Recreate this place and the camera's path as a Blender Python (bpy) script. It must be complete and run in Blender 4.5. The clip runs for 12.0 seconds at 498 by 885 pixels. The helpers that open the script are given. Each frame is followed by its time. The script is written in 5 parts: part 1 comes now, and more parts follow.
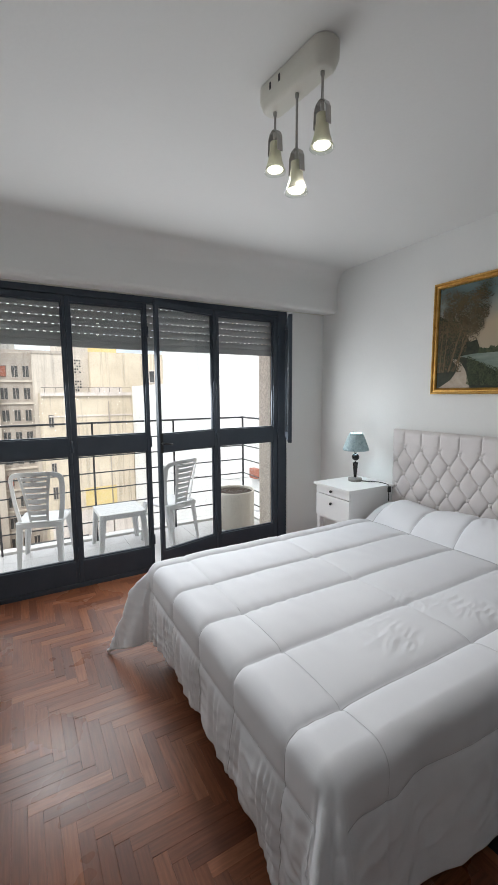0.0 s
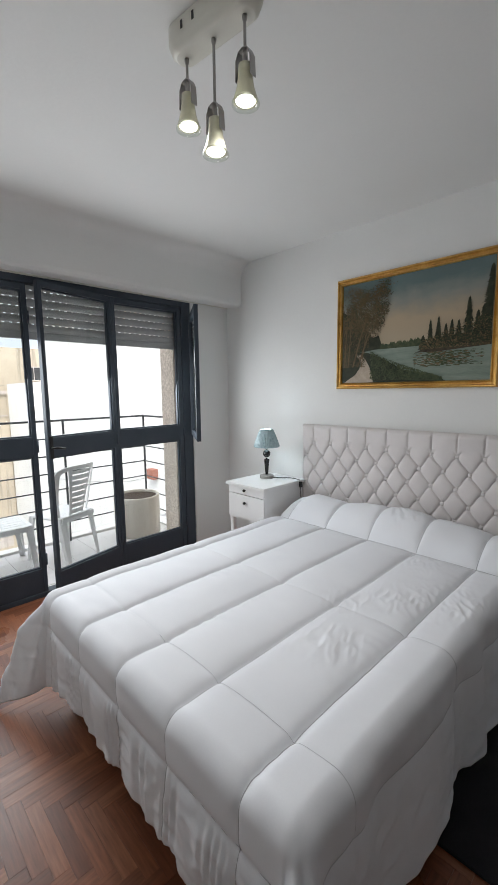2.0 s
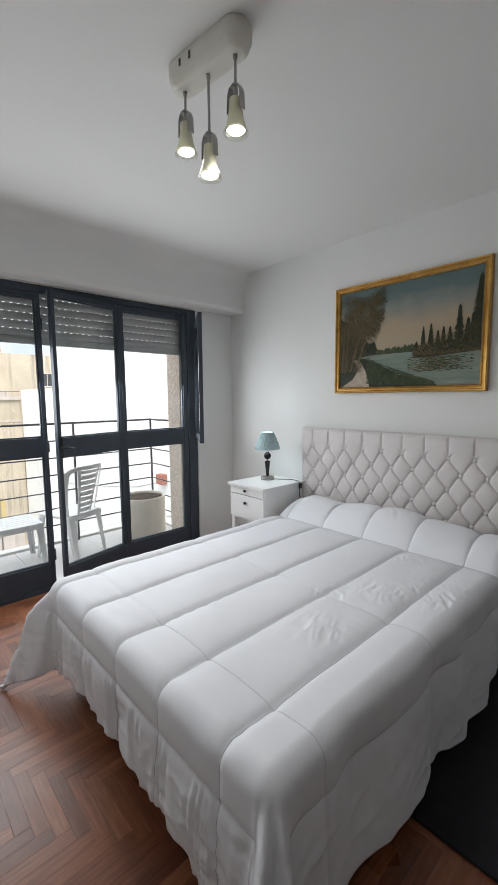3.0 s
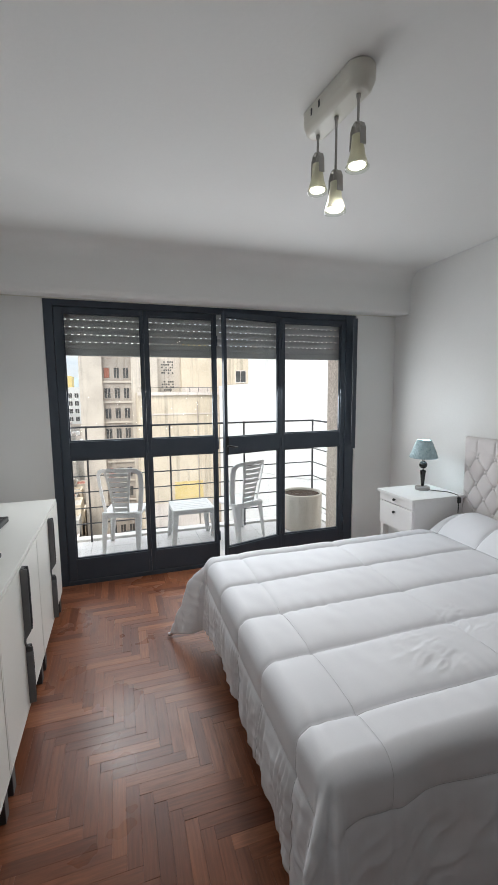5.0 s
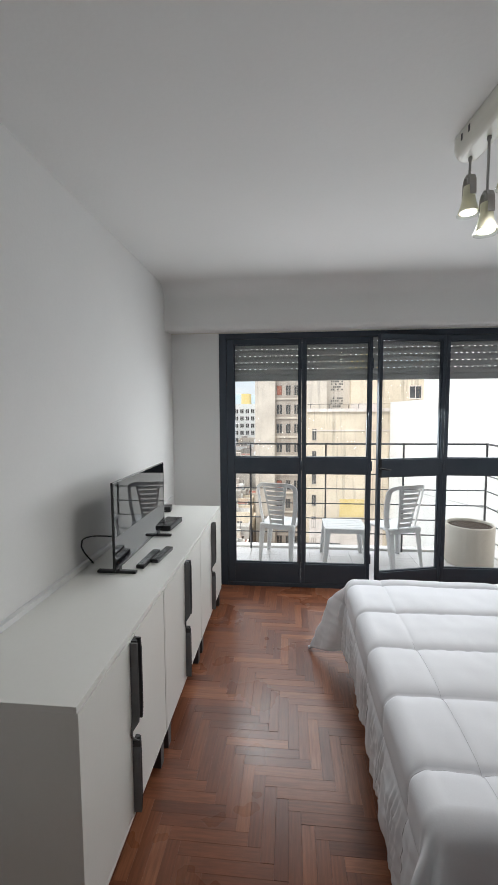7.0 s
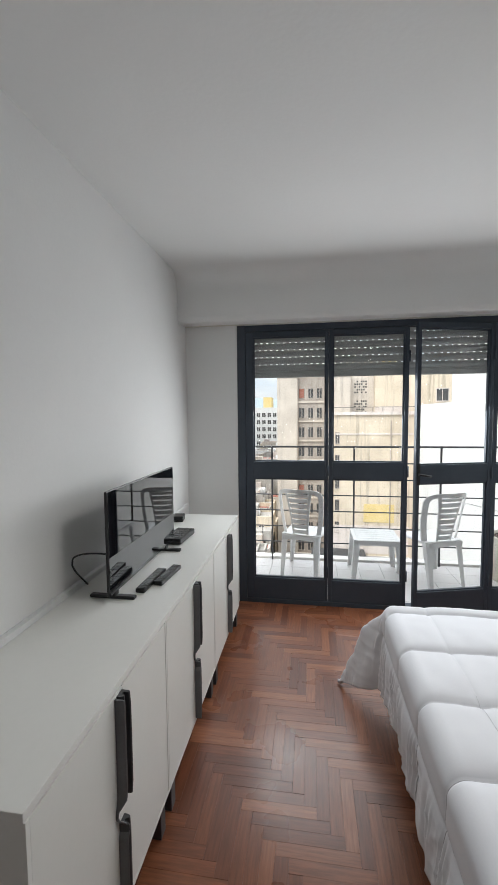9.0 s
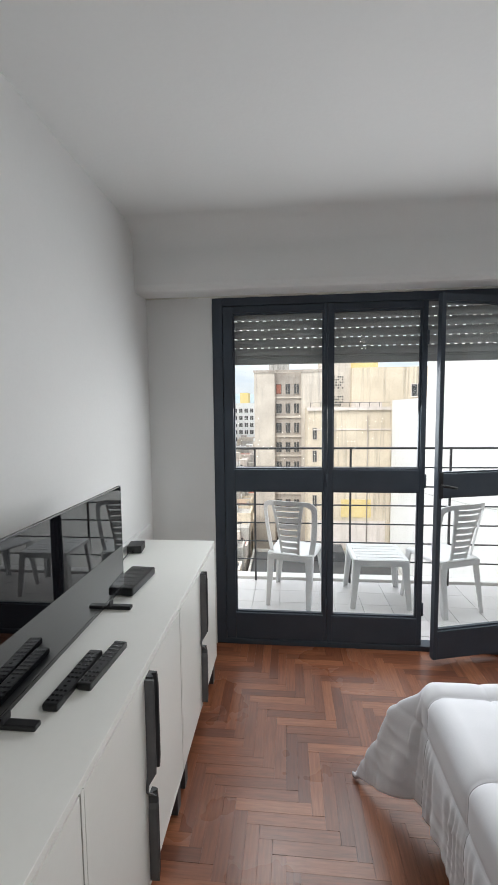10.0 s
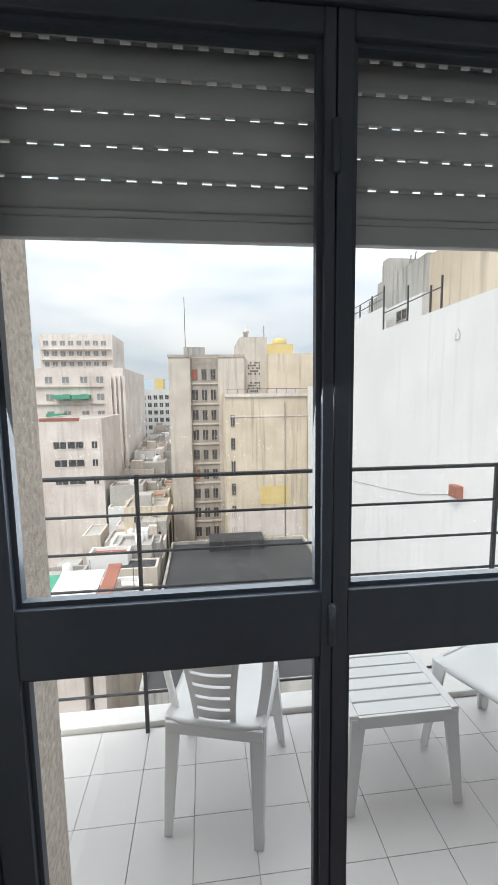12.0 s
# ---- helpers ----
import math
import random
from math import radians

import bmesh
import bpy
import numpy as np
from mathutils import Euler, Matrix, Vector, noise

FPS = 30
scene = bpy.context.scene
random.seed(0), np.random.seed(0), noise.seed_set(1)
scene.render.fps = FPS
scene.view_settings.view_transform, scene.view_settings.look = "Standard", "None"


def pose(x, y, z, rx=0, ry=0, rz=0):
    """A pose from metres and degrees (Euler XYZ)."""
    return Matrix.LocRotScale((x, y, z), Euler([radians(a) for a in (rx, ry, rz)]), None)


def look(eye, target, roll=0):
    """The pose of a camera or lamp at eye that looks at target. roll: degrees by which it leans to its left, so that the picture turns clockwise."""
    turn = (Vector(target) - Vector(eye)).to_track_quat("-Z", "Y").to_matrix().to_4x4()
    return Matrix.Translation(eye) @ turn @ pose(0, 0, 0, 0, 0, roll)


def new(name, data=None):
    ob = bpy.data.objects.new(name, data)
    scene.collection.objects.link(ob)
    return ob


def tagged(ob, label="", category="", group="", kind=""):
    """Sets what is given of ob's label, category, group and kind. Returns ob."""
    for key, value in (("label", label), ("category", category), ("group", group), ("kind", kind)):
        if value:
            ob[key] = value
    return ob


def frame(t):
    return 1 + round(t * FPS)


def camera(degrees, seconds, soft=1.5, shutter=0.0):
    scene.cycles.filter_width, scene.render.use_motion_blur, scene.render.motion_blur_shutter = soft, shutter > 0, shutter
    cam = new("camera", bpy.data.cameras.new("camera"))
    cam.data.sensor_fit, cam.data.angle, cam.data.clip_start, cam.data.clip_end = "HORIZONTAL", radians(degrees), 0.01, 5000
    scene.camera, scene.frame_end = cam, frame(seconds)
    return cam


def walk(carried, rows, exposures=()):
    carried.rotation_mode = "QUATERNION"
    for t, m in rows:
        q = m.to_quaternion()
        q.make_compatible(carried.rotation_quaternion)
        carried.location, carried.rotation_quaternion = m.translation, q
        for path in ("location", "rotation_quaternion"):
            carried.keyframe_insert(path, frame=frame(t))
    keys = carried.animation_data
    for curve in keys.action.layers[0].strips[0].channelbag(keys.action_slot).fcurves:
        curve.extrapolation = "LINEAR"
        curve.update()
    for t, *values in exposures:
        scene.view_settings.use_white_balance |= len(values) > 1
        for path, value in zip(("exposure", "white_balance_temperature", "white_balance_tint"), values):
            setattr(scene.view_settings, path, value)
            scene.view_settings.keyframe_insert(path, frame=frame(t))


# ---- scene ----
cam = camera(62.7, 12.0)
PATH = [
    (0, (0.277, 0.025, 1.352), (1.259, 1.751, 1.115), -0.4),
    (0.5, (0.255, 0.134, 1.342), (1.437, 1.729, 1.093), -0.6),
    (1, (0.286, 0.213, 1.336), (1.575, 1.721, 1.079), -0.6),
    (1.5, (0.305, 0.227, 1.336), (1.653, 1.683, 1.084), -0.5),
    (2, (0.305, 0.224, 1.337), (1.688, 1.647, 1.085), -0.7),
    (2.5, (0.269, 0.169, 1.303), (1.661, 1.587, 1.078), -0.5),
    (4.5, (0.358, -0.067, 1.392), (1.224, 1.719, 1.147), -0.6),
    (5, (0.392, -0.121, 1.398), (0.997, 1.77, 1.159), -0.5),
    (5.5, (0.414, -0.162, 1.422), (0.76, 1.793, 1.182), -0.5),
    (6, (0.457, -0.209, 1.428), (0.559, 1.776, 1.211), -0.5),
    (6.5, (0.48, -0.23, 1.437), (0.41, 1.759, 1.247), -0.4),
    (7, (0.492, -0.248, 1.44), (0.3, 1.737, 1.284), -0.3),
    (7.5, (0.469, -0.222, 1.437), (0.191, 1.754, 1.308), -0.3),
    (9.5, (0.471, 0.294, 1.404), (0.172, 2.266, 1.261), -0.5),
    (10, (0.368, 0.652, 1.411), (0.181, 2.637, 1.252), -0.6),
    (10.5, (0.384, 1.076, 1.375), (0.304, 3.065, 1.185), -0.6),
    (11, (0.395, 1.527, 1.415), (0.432, 3.516, 1.204), -0.8),
    (11.5, (0.3640, 1.9560, 1.4320), (0.4870, 3.9400, 1.2060), -0.8),
    (12, (0.377, 2.342, 1.412), (0.59, 4.317, 1.183), -0.8),
]
walk(cam, [(t, look(eye, target, roll)) for t, eye, target, roll in PATH], [(0, 0.08), (10.5, 0.08), (11.0, 0.02), (11.5, -0.2), (12.0, -0.34)])
SKY, SUN, BULB, DAY = 0.14, 3.0, 8.4, 25.0

# ---- world, sun, lamps ----
world = bpy.data.worlds.new("world")
scene.world = world
world.use_nodes = True
wn = world.node_tree
sky = wn.nodes.new("ShaderNodeTexSky")
sky.sky_type = "NISHITA"
sky.sun_disc = False
sky.sun_elevation = radians(52)
sky.sun_rotation = radians(222)
sky.air_density, sky.dust_density, sky.ozone_density = 1.0, 3.0, 1.0
haze = wn.nodes.new("ShaderNodeMixRGB")      # an overcast veil over the blue
haze.inputs[0].default_value = 0.88
cloud = wn.nodes.new("ShaderNodeTexNoise")
cloud.inputs["Scale"].default_value, cloud.inputs["Detail"].default_value = 3.2, 6.0
wtc = wn.nodes.new("ShaderNodeTexCoord")
wmap = wn.nodes.new("ShaderNodeMapping")
wmap.inputs["Scale"].default_value = (1, 1, 3.5)
wn.links.new(wtc.outputs["Generated"], wmap.inputs[0])
wn.links.new(wmap.outputs[0], cloud.inputs["Vector"])
wramp = wn.nodes.new("ShaderNodeValToRGB")
wramp.color_ramp.elements[0].position, wramp.color_ramp.elements[0].color = 0.36, (0.70, 0.77, 0.85, 1)
wramp.color_ramp.elements[1].position, wramp.color_ramp.elements[1].color = 0.64, (1.0, 1.0, 1.0, 1)
wn.links.new(cloud.outputs[0], wramp.inputs[0])
veil = wn.nodes.new("ShaderNodeVectorMath")
veil.operation = "SCALE"
wsep = wn.nodes.new("ShaderNodeSeparateXYZ")      # an overcast sky is brighter overhead than low down
wn.links.new(wtc.outputs["Generated"], wsep.inputs[0])
dome = wn.nodes.new("ShaderNodeMapRange")
dome.inputs[1].default_value, dome.inputs[2].default_value = 0.0, 1.0
dome.inputs[3].default_value, dome.inputs[4].default_value = 7.8, 24.0
wn.links.new(wsep.outputs[2], dome.inputs[0])
wn.links.new(dome.outputs[0], veil.inputs["Scale"])
wn.links.new(wramp.outputs[0], veil.inputs[0])
wn.links.new(veil.outputs[0], haze.inputs[2])
wn.links.new(sky.outputs[0], haze.inputs[1])
wn.links.new(haze.outputs[0], wn.nodes["Background"].inputs[0])
wn.nodes["Background"].inputs[1].default_value = SKY

sun_data = bpy.data.lights.new("sun", "SUN")
sun_data.energy, sun_data.angle, sun_data.color = SUN, radians(25), (1.0, 0.96, 0.9)
sun = new("sun", sun_data)
sun.matrix_world = look((-17, -19.0, 33), (0, 0, 0))

# daylight through the balcony doors
day = bpy.data.lights.new("window_daylight", "AREA")
day.shape, day.size, day.size_y, day.energy, day.color = "RECTANGLE", 2.2, 0.56, DAY, (0.93, 0.97, 1.0)
day_ob = new("window_daylight", day)
day_ob.matrix_world = look((1.15, 3.04, 1.37), (1.15, 0.0, 0.27))


# ---- materials ----
def mat(name, color, rough=0.6, metal=0.0, spec=0.5):
    m = bpy.data.materials.new(name)
    m.use_nodes = True
    b = m.node_tree.nodes["Principled BSDF"]
    b.inputs["Base Color"].default_value = (*color, 1)
    b.inputs["Roughness"].default_value = rough
    b.inputs["Metallic"].default_value = metal
    b.inputs["Specular IOR Level"].default_value = spec
    return m


def nd(m, kind, **inputs):
    n = m.node_tree.nodes.new(kind)
    for k, v in inputs.items():
        n.inputs[k.replace("_", " ")].default_value = v
    return n


def lk(m, a, b):
    m.node_tree.links.new(a, b)


def bsdf(m):
    return m.node_tree.nodes["Principled BSDF"]


def ramp(m, fac, stops):
    r = m.node_tree.nodes.new("ShaderNodeValToRGB")
    e = r.color_ramp.elements
    while len(e) < len(stops):
        e.new(0.5)
    for el, (p, c) in zip(e, stops):
        el.position, el.color = p, (*c, 1)
    lk(m, fac, r.inputs[0])
    return r.outputs[0]


def grainy(name, c0, c1, scale=6.0, fine=60.0, rough=(0.5, 0.65), bump=0.05, metal=0.0, stretch=(1, 1, 1), spec=0.5, dist=0.01):
    """Two-scale noise between two colours with fine relief."""
    m = mat(name, c0, rough[0], metal, spec)
    tc = nd(m, "ShaderNodeTexCoord")
    mp = nd(m, "ShaderNodeMapping")
    mp.inputs["Scale"].default_value = stretch
    lk(m, tc.outputs["Object"], mp.inputs[0])
    a = nd(m, "ShaderNodeTexNoise", Scale=scale, Detail=5.0, Roughness=0.6)
    f = nd(m, "ShaderNodeTexNoise", Scale=fine, Detail=3.0)
    lk(m, mp.outputs[0], a.inputs["Vector"])
    lk(m, mp.outputs[0], f.inputs["Vector"])
    mix = nd(m, "ShaderNodeMath")
    mix.operation = "ADD"
    half = nd(m, "ShaderNodeMath")
    half.operation = "MULTIPLY"
    half.inputs[1].default_value = 0.35
    lk(m, f.outputs[0], half.inputs[0])
    lk(m, a.outputs[0], mix.inputs[0])
    lk(m, half.outputs[0], mix.inputs[1])
    lk(m, ramp(m, mix.outputs[0], [(0.4, c0), (0.95, c1)]), bsdf(m).inputs["Base Color"])
    mr = nd(m, "ShaderNodeMapRange")
    mr.inputs[3].default_value, mr.inputs[4].default_value = rough
    lk(m, a.outputs[0], mr.inputs[0])
    lk(m, mr.outputs[0], bsdf(m).inputs["Roughness"])
    if bump:
        bp = nd(m, "ShaderNodeBump", Strength=bump, Distance=dist)
        lk(m, f.outputs[0], bp.inputs["Height"])
        lk(m, bp.outputs[0], bsdf(m).inputs["Normal"])
    return m


WALL = grainy("wall_paint", (0.76, 0.76, 0.75), (0.8, 0.8, 0.79), 1.6, 90, (0.75, 0.9), 0.12, dist=0.004, spec=0.3)
CEIL = grainy("ceiling_paint", (0.78, 0.78, 0.77), (0.81, 0.81, 0.8), 1.2, 70, (0.8, 0.95), 0.1, dist=0.004, spec=0.2)
IRON = grainy("window_paint", (0.04, 0.053, 0.071), (0.056, 0.07, 0.091), 9, 120, (0.42, 0.58), 0.06, dist=0.003, spec=0.4)
SLAT = grainy("shutter_slat", (0.34, 0.35, 0.35), (0.42, 0.43, 0.43), 8, 90, (0.45, 0.6), 0.04, dist=0.003)
DUVET = grainy("duvet_cotton", (0.72, 0.735, 0.775), (0.77, 0.784, 0.82), 3, 220, (0.45, 0.62), 0.08, dist=0.002, spec=0.25)
VELVET = grainy("headboard_fabric", (0.6, 0.565, 0.56), (0.67, 0.635, 0.63), 7, 300, (0.55, 0.7), 0.12, dist=0.002, spec=0.35)
LACQ = grainy("white_lacquer", (0.76, 0.765, 0.73), (0.8, 0.8, 0.77), 2.5, 60, (0.3, 0.42), 0.015, dist=0.003)
NSW = grainy("nightstand_white", (0.76, 0.76, 0.76), (0.81, 0.81, 0.8), 3, 80, (0.35, 0.5), 0.03, dist=0.003)
GREYH = grainy("handle_grey", (0.035, 0.037, 0.041), (0.06, 0.062, 0.066), 12, 140, (0.32, 0.46), 0.04, dist=0.002)
# The fin's reflection is put into this lighter copy of the handle grey.
GREYLIT = grainy("fin_grey_lit", (0.1, 0.104, 0.11), (0.14, 0.145, 0.15), 12, 140, (0.3, 0.42), 0.04, dist=0.002)
BLACKP = grainy("black_plastic", (0.005, 0.005, 0.006), (0.01, 0.01, 0.011), 20, 300, (0.3, 0.42), 0.05, dist=0.001)
BLACKG = mat("black_gloss", (0.006, 0.006, 0.007), 0.12)
SCREEN = mat("tv_screen", (0.004, 0.004, 0.005), 0.015, 0.0, 0.85)
CHROME = mat("chrome", (0.75, 0.75, 0.74), 0.16, 1.0)
NICKEL = mat("brushed_nickel", (0.36, 0.35, 0.335), 0.32, 1.0)
CREAM = grainy("cream_enamel", (0.66, 0.645, 0.58), (0.7, 0.69, 0.62), 6, 80, (0.25, 0.4), 0.02, dist=0.002)
PLASTIC = grainy("white_resin", (0.74, 0.745, 0.75), (0.8, 0.8, 0.8), 7, 160, (0.35, 0.5), 0.05, dist=0.002)
STUCCO = grainy("granular_stucco", (0.4, 0.33, 0.27), (0.86, 0.78, 0.69), 60, 150, (0.8, 0.95), 0.5, dist=0.006)
RAIL = grainy("railing_paint", (0.03, 0.034, 0.04), (0.07, 0.072, 0.078), 25, 120, (0.45, 0.6), 0.15, dist=0.003)
POT = grainy("fibre_cement", (0.62, 0.57, 0.5), (0.72, 0.68, 0.61), 5, 60, (0.75, 0.9), 0.2, dist=0.006)
SOIL = grainy("dry_soil", (0.035, 0.022, 0.015), (0.085, 0.055, 0.036), 20, 90, (0.9, 1.0), 0.8, dist=0.02)
GOLD = grainy("gilded_wood", (0.4, 0.21, 0.05), (0.66, 0.42, 0.13), 15, 120, (0.22, 0.4), 0.2, 0.85, dist=0.003)
UNDER = mat("bed_base_fabric", (0.02, 0.02, 0.023), 0.9)
GROUT = mat("grout", (0.4, 0.39, 0.38), 0.9)
SUBF = mat("parquet_joint", (0.03, 0.012, 0.007), 0.9)


def glass(name, tint=(1, 1, 1)):
    """Thin window glass: clear, with a Fresnel-weighted mirror gloss."""
    m = bpy.data.materials.new(name)
    m.use_nodes = True
    n = m.node_tree.nodes
    n.remove(n["Principled BSDF"])
    clear = nd(m, "ShaderNodeBsdfTransparent")
    clear.inputs[0].default_value = (*tint, 1)
    gloss = nd(m, "ShaderNodeBsdfGlossy", Roughness=0.01)
    face = nd(m, "ShaderNodeLayerWeight", Blend=0.5)
    fifth = nd(m, "ShaderNodeMath")
    fifth.operation = "POWER"
    fifth.inputs[1].default_value = 5.0
    lk(m, face.outputs["Facing"], fifth.inputs[0])
    fres = nd(m, "ShaderNodeMath")
    fres.operation = "MULTIPLY_ADD"
    fres.inputs[1].default_value, fres.inputs[2].default_value = 0.9, 0.03
    lk(m, fifth.outputs[0], fres.inputs[0])
    mixs = nd(m, "ShaderNodeMixShader")
    lk(m, fres.outputs[0], mixs.inputs[0])
    lk(m, clear.outputs[0], mixs.inputs[1])
    lk(m, gloss.outputs[0], mixs.inputs[2])
    lk(m, mixs.outputs[0], n["Material Output"].inputs[0])
    return m


PANE = glass("window_glass", (0.985, 0.995, 0.99))

# parquet: each block takes its own tone, grain runs along the block
WOOD = mat("parquet", (0.2, 0.07, 0.03), 0.3)
tc = nd(WOOD, "ShaderNodeTexCoord")
oi = nd(WOOD, "ShaderNodeObjectInfo")
ge = nd(WOOD, "ShaderNodeNewGeometry")
rnd = nd(WOOD, "ShaderNodeMath")
rnd.operation = "ADD"
lk(WOOD, oi.outputs["Random"], rnd.inputs[0])
lk(WOOD, ge.outputs["Random Per Island"], rnd.inputs[1])
frac = nd(WOOD, "ShaderNodeMath")
frac.operation = "FRACT"
lk(WOOD, rnd.outputs[0], frac.inputs[0])
at = nd(WOOD, "ShaderNodeAttribute")
at.attribute_name = "grain"
gr = nd(WOOD, "ShaderNodeTexNoise", Scale=1.0, Detail=4.0, Roughness=0.65)
lk(WOOD, at.outputs["Vector"], gr.inputs["Vector"])
base = ramp(WOOD, frac.outputs[0], [(0.0, (0.145, 0.048, 0.024)), (0.3, (0.19, 0.065, 0.031)), (0.7, (0.24, 0.086, 0.041)), (1.0, (0.32, 0.124, 0.061))])
tone = ramp(WOOD, gr.outputs[0], [(0.3, (0.62, 0.6, 0.58)), (0.7, (1.1, 1.1, 1.1))])
mul = nd(WOOD, "ShaderNodeMixRGB")
mul.blend_type = "MULTIPLY"
mul.inputs[0].default_value = 1.0
lk(WOOD, base, mul.inputs[1])
lk(WOOD, tone, mul.inputs[2])
lk(WOOD, mul.outputs[0], bsdf(WOOD).inputs["Base Color"])
wear = nd(WOOD, "ShaderNodeTexNoise", Scale=2.2, Detail=4.0)
lk(WOOD, ge.outputs["Position"], wear.inputs["Vector"])
wr = nd(WOOD, "ShaderNodeMapRange")
wr.inputs[1].default_value, wr.inputs[2].default_value = 0.3, 0.7
wr.inputs[3].default_value, wr.inputs[4].default_value = 0.22, 0.4
lk(WOOD, wear.outputs[0], wr.inputs[0])
lk(WOOD, wr.outputs[0], bsdf(WOOD).inputs["Roughness"])
wb = nd(WOOD, "ShaderNodeBump", Strength=0.12, Distance=0.002)
lk(WOOD, gr.outputs[0], wb.inputs["Height"])
lk(WOOD, wb.outputs[0], bsdf(WOOD).inputs["Normal"])

TILE = grainy("balcony_tile", (0.6, 0.585, 0.58), (0.66, 0.645, 0.64), 4, 40, (0.3, 0.5), 0.05, dist=0.003)


# ---- building helpers ----
def box(bm, x0, x1, y0, y1, z0, z1, bevel=0.0):
    vs = [bm.verts.new((x, y, z)) for x in (x0, x1) for y in (y0, y1) for z in (z0, z1)]
    fs = [bm.faces.new([vs[i] for i in f]) for f in ((0, 1, 3, 2), (4, 6, 7, 5), (0, 4, 5, 1), (2, 3, 7, 6), (0, 2, 6, 4), (1, 5, 7, 3))]
    if bevel:
        bmesh.ops.bevel(bm, geom=list({e for f in fs for e in f.edges}), offset=bevel, segments=2, affect="EDGES", profile=0.6)
    return vs


def boxes(*rows, bevel=0.0):
    bm = bmesh.new()
    for r in rows:
        box(bm, *r, bevel=bevel)
    return bm


def lathe(profile, n=32, bm=None, cx=0.0, cy=0.0):
    """Turns (radius, z) pairs round the z axis."""
    bm = bm or bmesh.new()
    rings = []
    for r, z in profile:
        if r < 1e-5:
            rings.append([bm.verts.new((cx, cy, z))])
        else:
            rings.append([bm.verts.new((cx + r * math.cos(2 * math.pi * i / n), cy + r * math.sin(2 * math.pi * i / n), z)) for i in range(n)])
    for a, b in zip(rings, rings[1:]):
        for i in range(n):
            j = (i + 1) % n
            if len(a) == 1 and len(b) > 1:
                bm.faces.new((a[0], b[j], b[i]))
            elif len(b) == 1 and len(a) > 1:
                bm.faces.new((a[i], a[j], b[0]))
            elif len(a) > 1:
                bm.faces.new((a[i], a[j], b[j], b[i]))
    for f in bm.faces:
        f.smooth = True
    return bm


def tube(points, radius, n=8, bm=None, closed=False):
    """A round bar swept along points."""
    bm = bm or bmesh.new()
    pts = [Vector(p) for p in points]
    rings = []
    up = Vector((0.0, 0.0, 1.0))
    for i, p in enumerate(pts):
        d = (pts[min(i + 1, len(pts) - 1)] - pts[max(i - 1, 0)]).normalized()
        ref = up if abs(d.z) < 0.95 else Vector((1, 0, 0))
        s = d.cross(ref).normalized()
        u = s.cross(d)
        r = radius[i] if isinstance(radius, (list, tuple)) else radius
        rings.append([bm.verts.new(p + r * (math.cos(2 * math.pi * k / n) * s + math.sin(2 * math.pi * k / n) * u)) for k in range(n)])
    for a, b in zip(rings, rings[1:]):
        for k in range(n):
            f = bm.faces.new((a[k], a[(k + 1) % n], b[(k + 1) % n], b[k]))
            f.smooth = True
    bm.faces.new(rings[0][::-1])
    bm.faces.new(rings[-1])
    return bm


def mesh(name, bm, material):
    bmesh.ops.recalc_face_normals(bm, faces=bm.faces)
    me = bpy.data.meshes.new(name)
    bm.to_mesh(me)
    bm.free()
    me.materials.append(material)
    return me


def solid(name, bm, material, label="", category="", group="", kind=""):
    return tagged(new(name, mesh(name, bm, material)), label, category, group, kind)


def part(name, bm, material, parent, label=""):
    ob = new(name, mesh(name, bm, material))
    ob.parent = parent
    return tagged(ob, label)


def thing(name, at, label, category, group="", kind="", turn=0.0):
    ob = new(name)
    ob.matrix_basis = pose(*at, 0, 0, turn)
    ob.empty_display_size = 0.1
    return tagged(ob, label, category, group, kind)


# ---- the room's shell ----
XL, XR, YB, YW, H = -0.44, 2.75, -1.7, 3.0, 2.375
WX0, WX1, WZ = -0.06, 2.36, 2.05
ST = dict(kind="structure", category="wall")
solid("floor", boxes((XL - 0.2, XR + 0.2, YB - 0.2, 3.06, -0.2, -0.014)), SUBF, "dark subfloor under the herringbone parquet", "floor", kind="structure")
solid("ceiling", boxes((XL - 0.2, XR + 0.2, YB - 0.2, YW + 0.2, H, H + 0.2)), CEIL, "plain white painted plaster ceiling", "ceiling", kind="structure")
solid("wall_west", boxes((XL - 0.15, XL, YB, YW + 0.2, -0.014, H)), WALL, "plain white painted wall behind the cabinets", **ST)
solid("wall_east", boxes((XR, XR + 0.15, YB, YW + 0.2, -0.014, H)), WALL, "plain white painted wall behind the headboard", **ST)
solid("wall_south", boxes((XL, XR, YB - 0.15, YB, -0.014, H)), WALL, "plain white painted wall closing the room", **ST)
solid("wall_north", boxes((XL, WX0, YW, YW + 0.2, -0.014, 2.056), (WX1, XR, YW, YW + 0.2, -0.014, 2.056)), WALL, "white painted wall beside the balcony doors", **ST)


def rounded_beam():
    bm = bmesh.new()
    prof = [(YW + 0.2, H)] + [(2.815 - 0.13 + 0.13 * math.sin(math.pi / 2 * k / 24), H - 0.13 * (1 - math.cos(math.pi / 2 * k / 24))) for k in range(25)] + [(2.815, 2.075), (2.82, 2.056), (2.832, 2.043), (2.855, 2.04), (2.985, 2.052), (YW + 0.2, 2.056)]
    rings = [[bm.verts.new((x, y, z)) for y, z in prof] for x in (XL, XR)]
    for i in range(len(prof)):
        j = (i + 1) % len(prof)
        bm.faces.new((rings[0][i], rings[0][j], rings[1][j], rings[1][i]))
    bm.faces.new(rings[0])
    bm.faces.new(rings[1][::-1])
    return bm


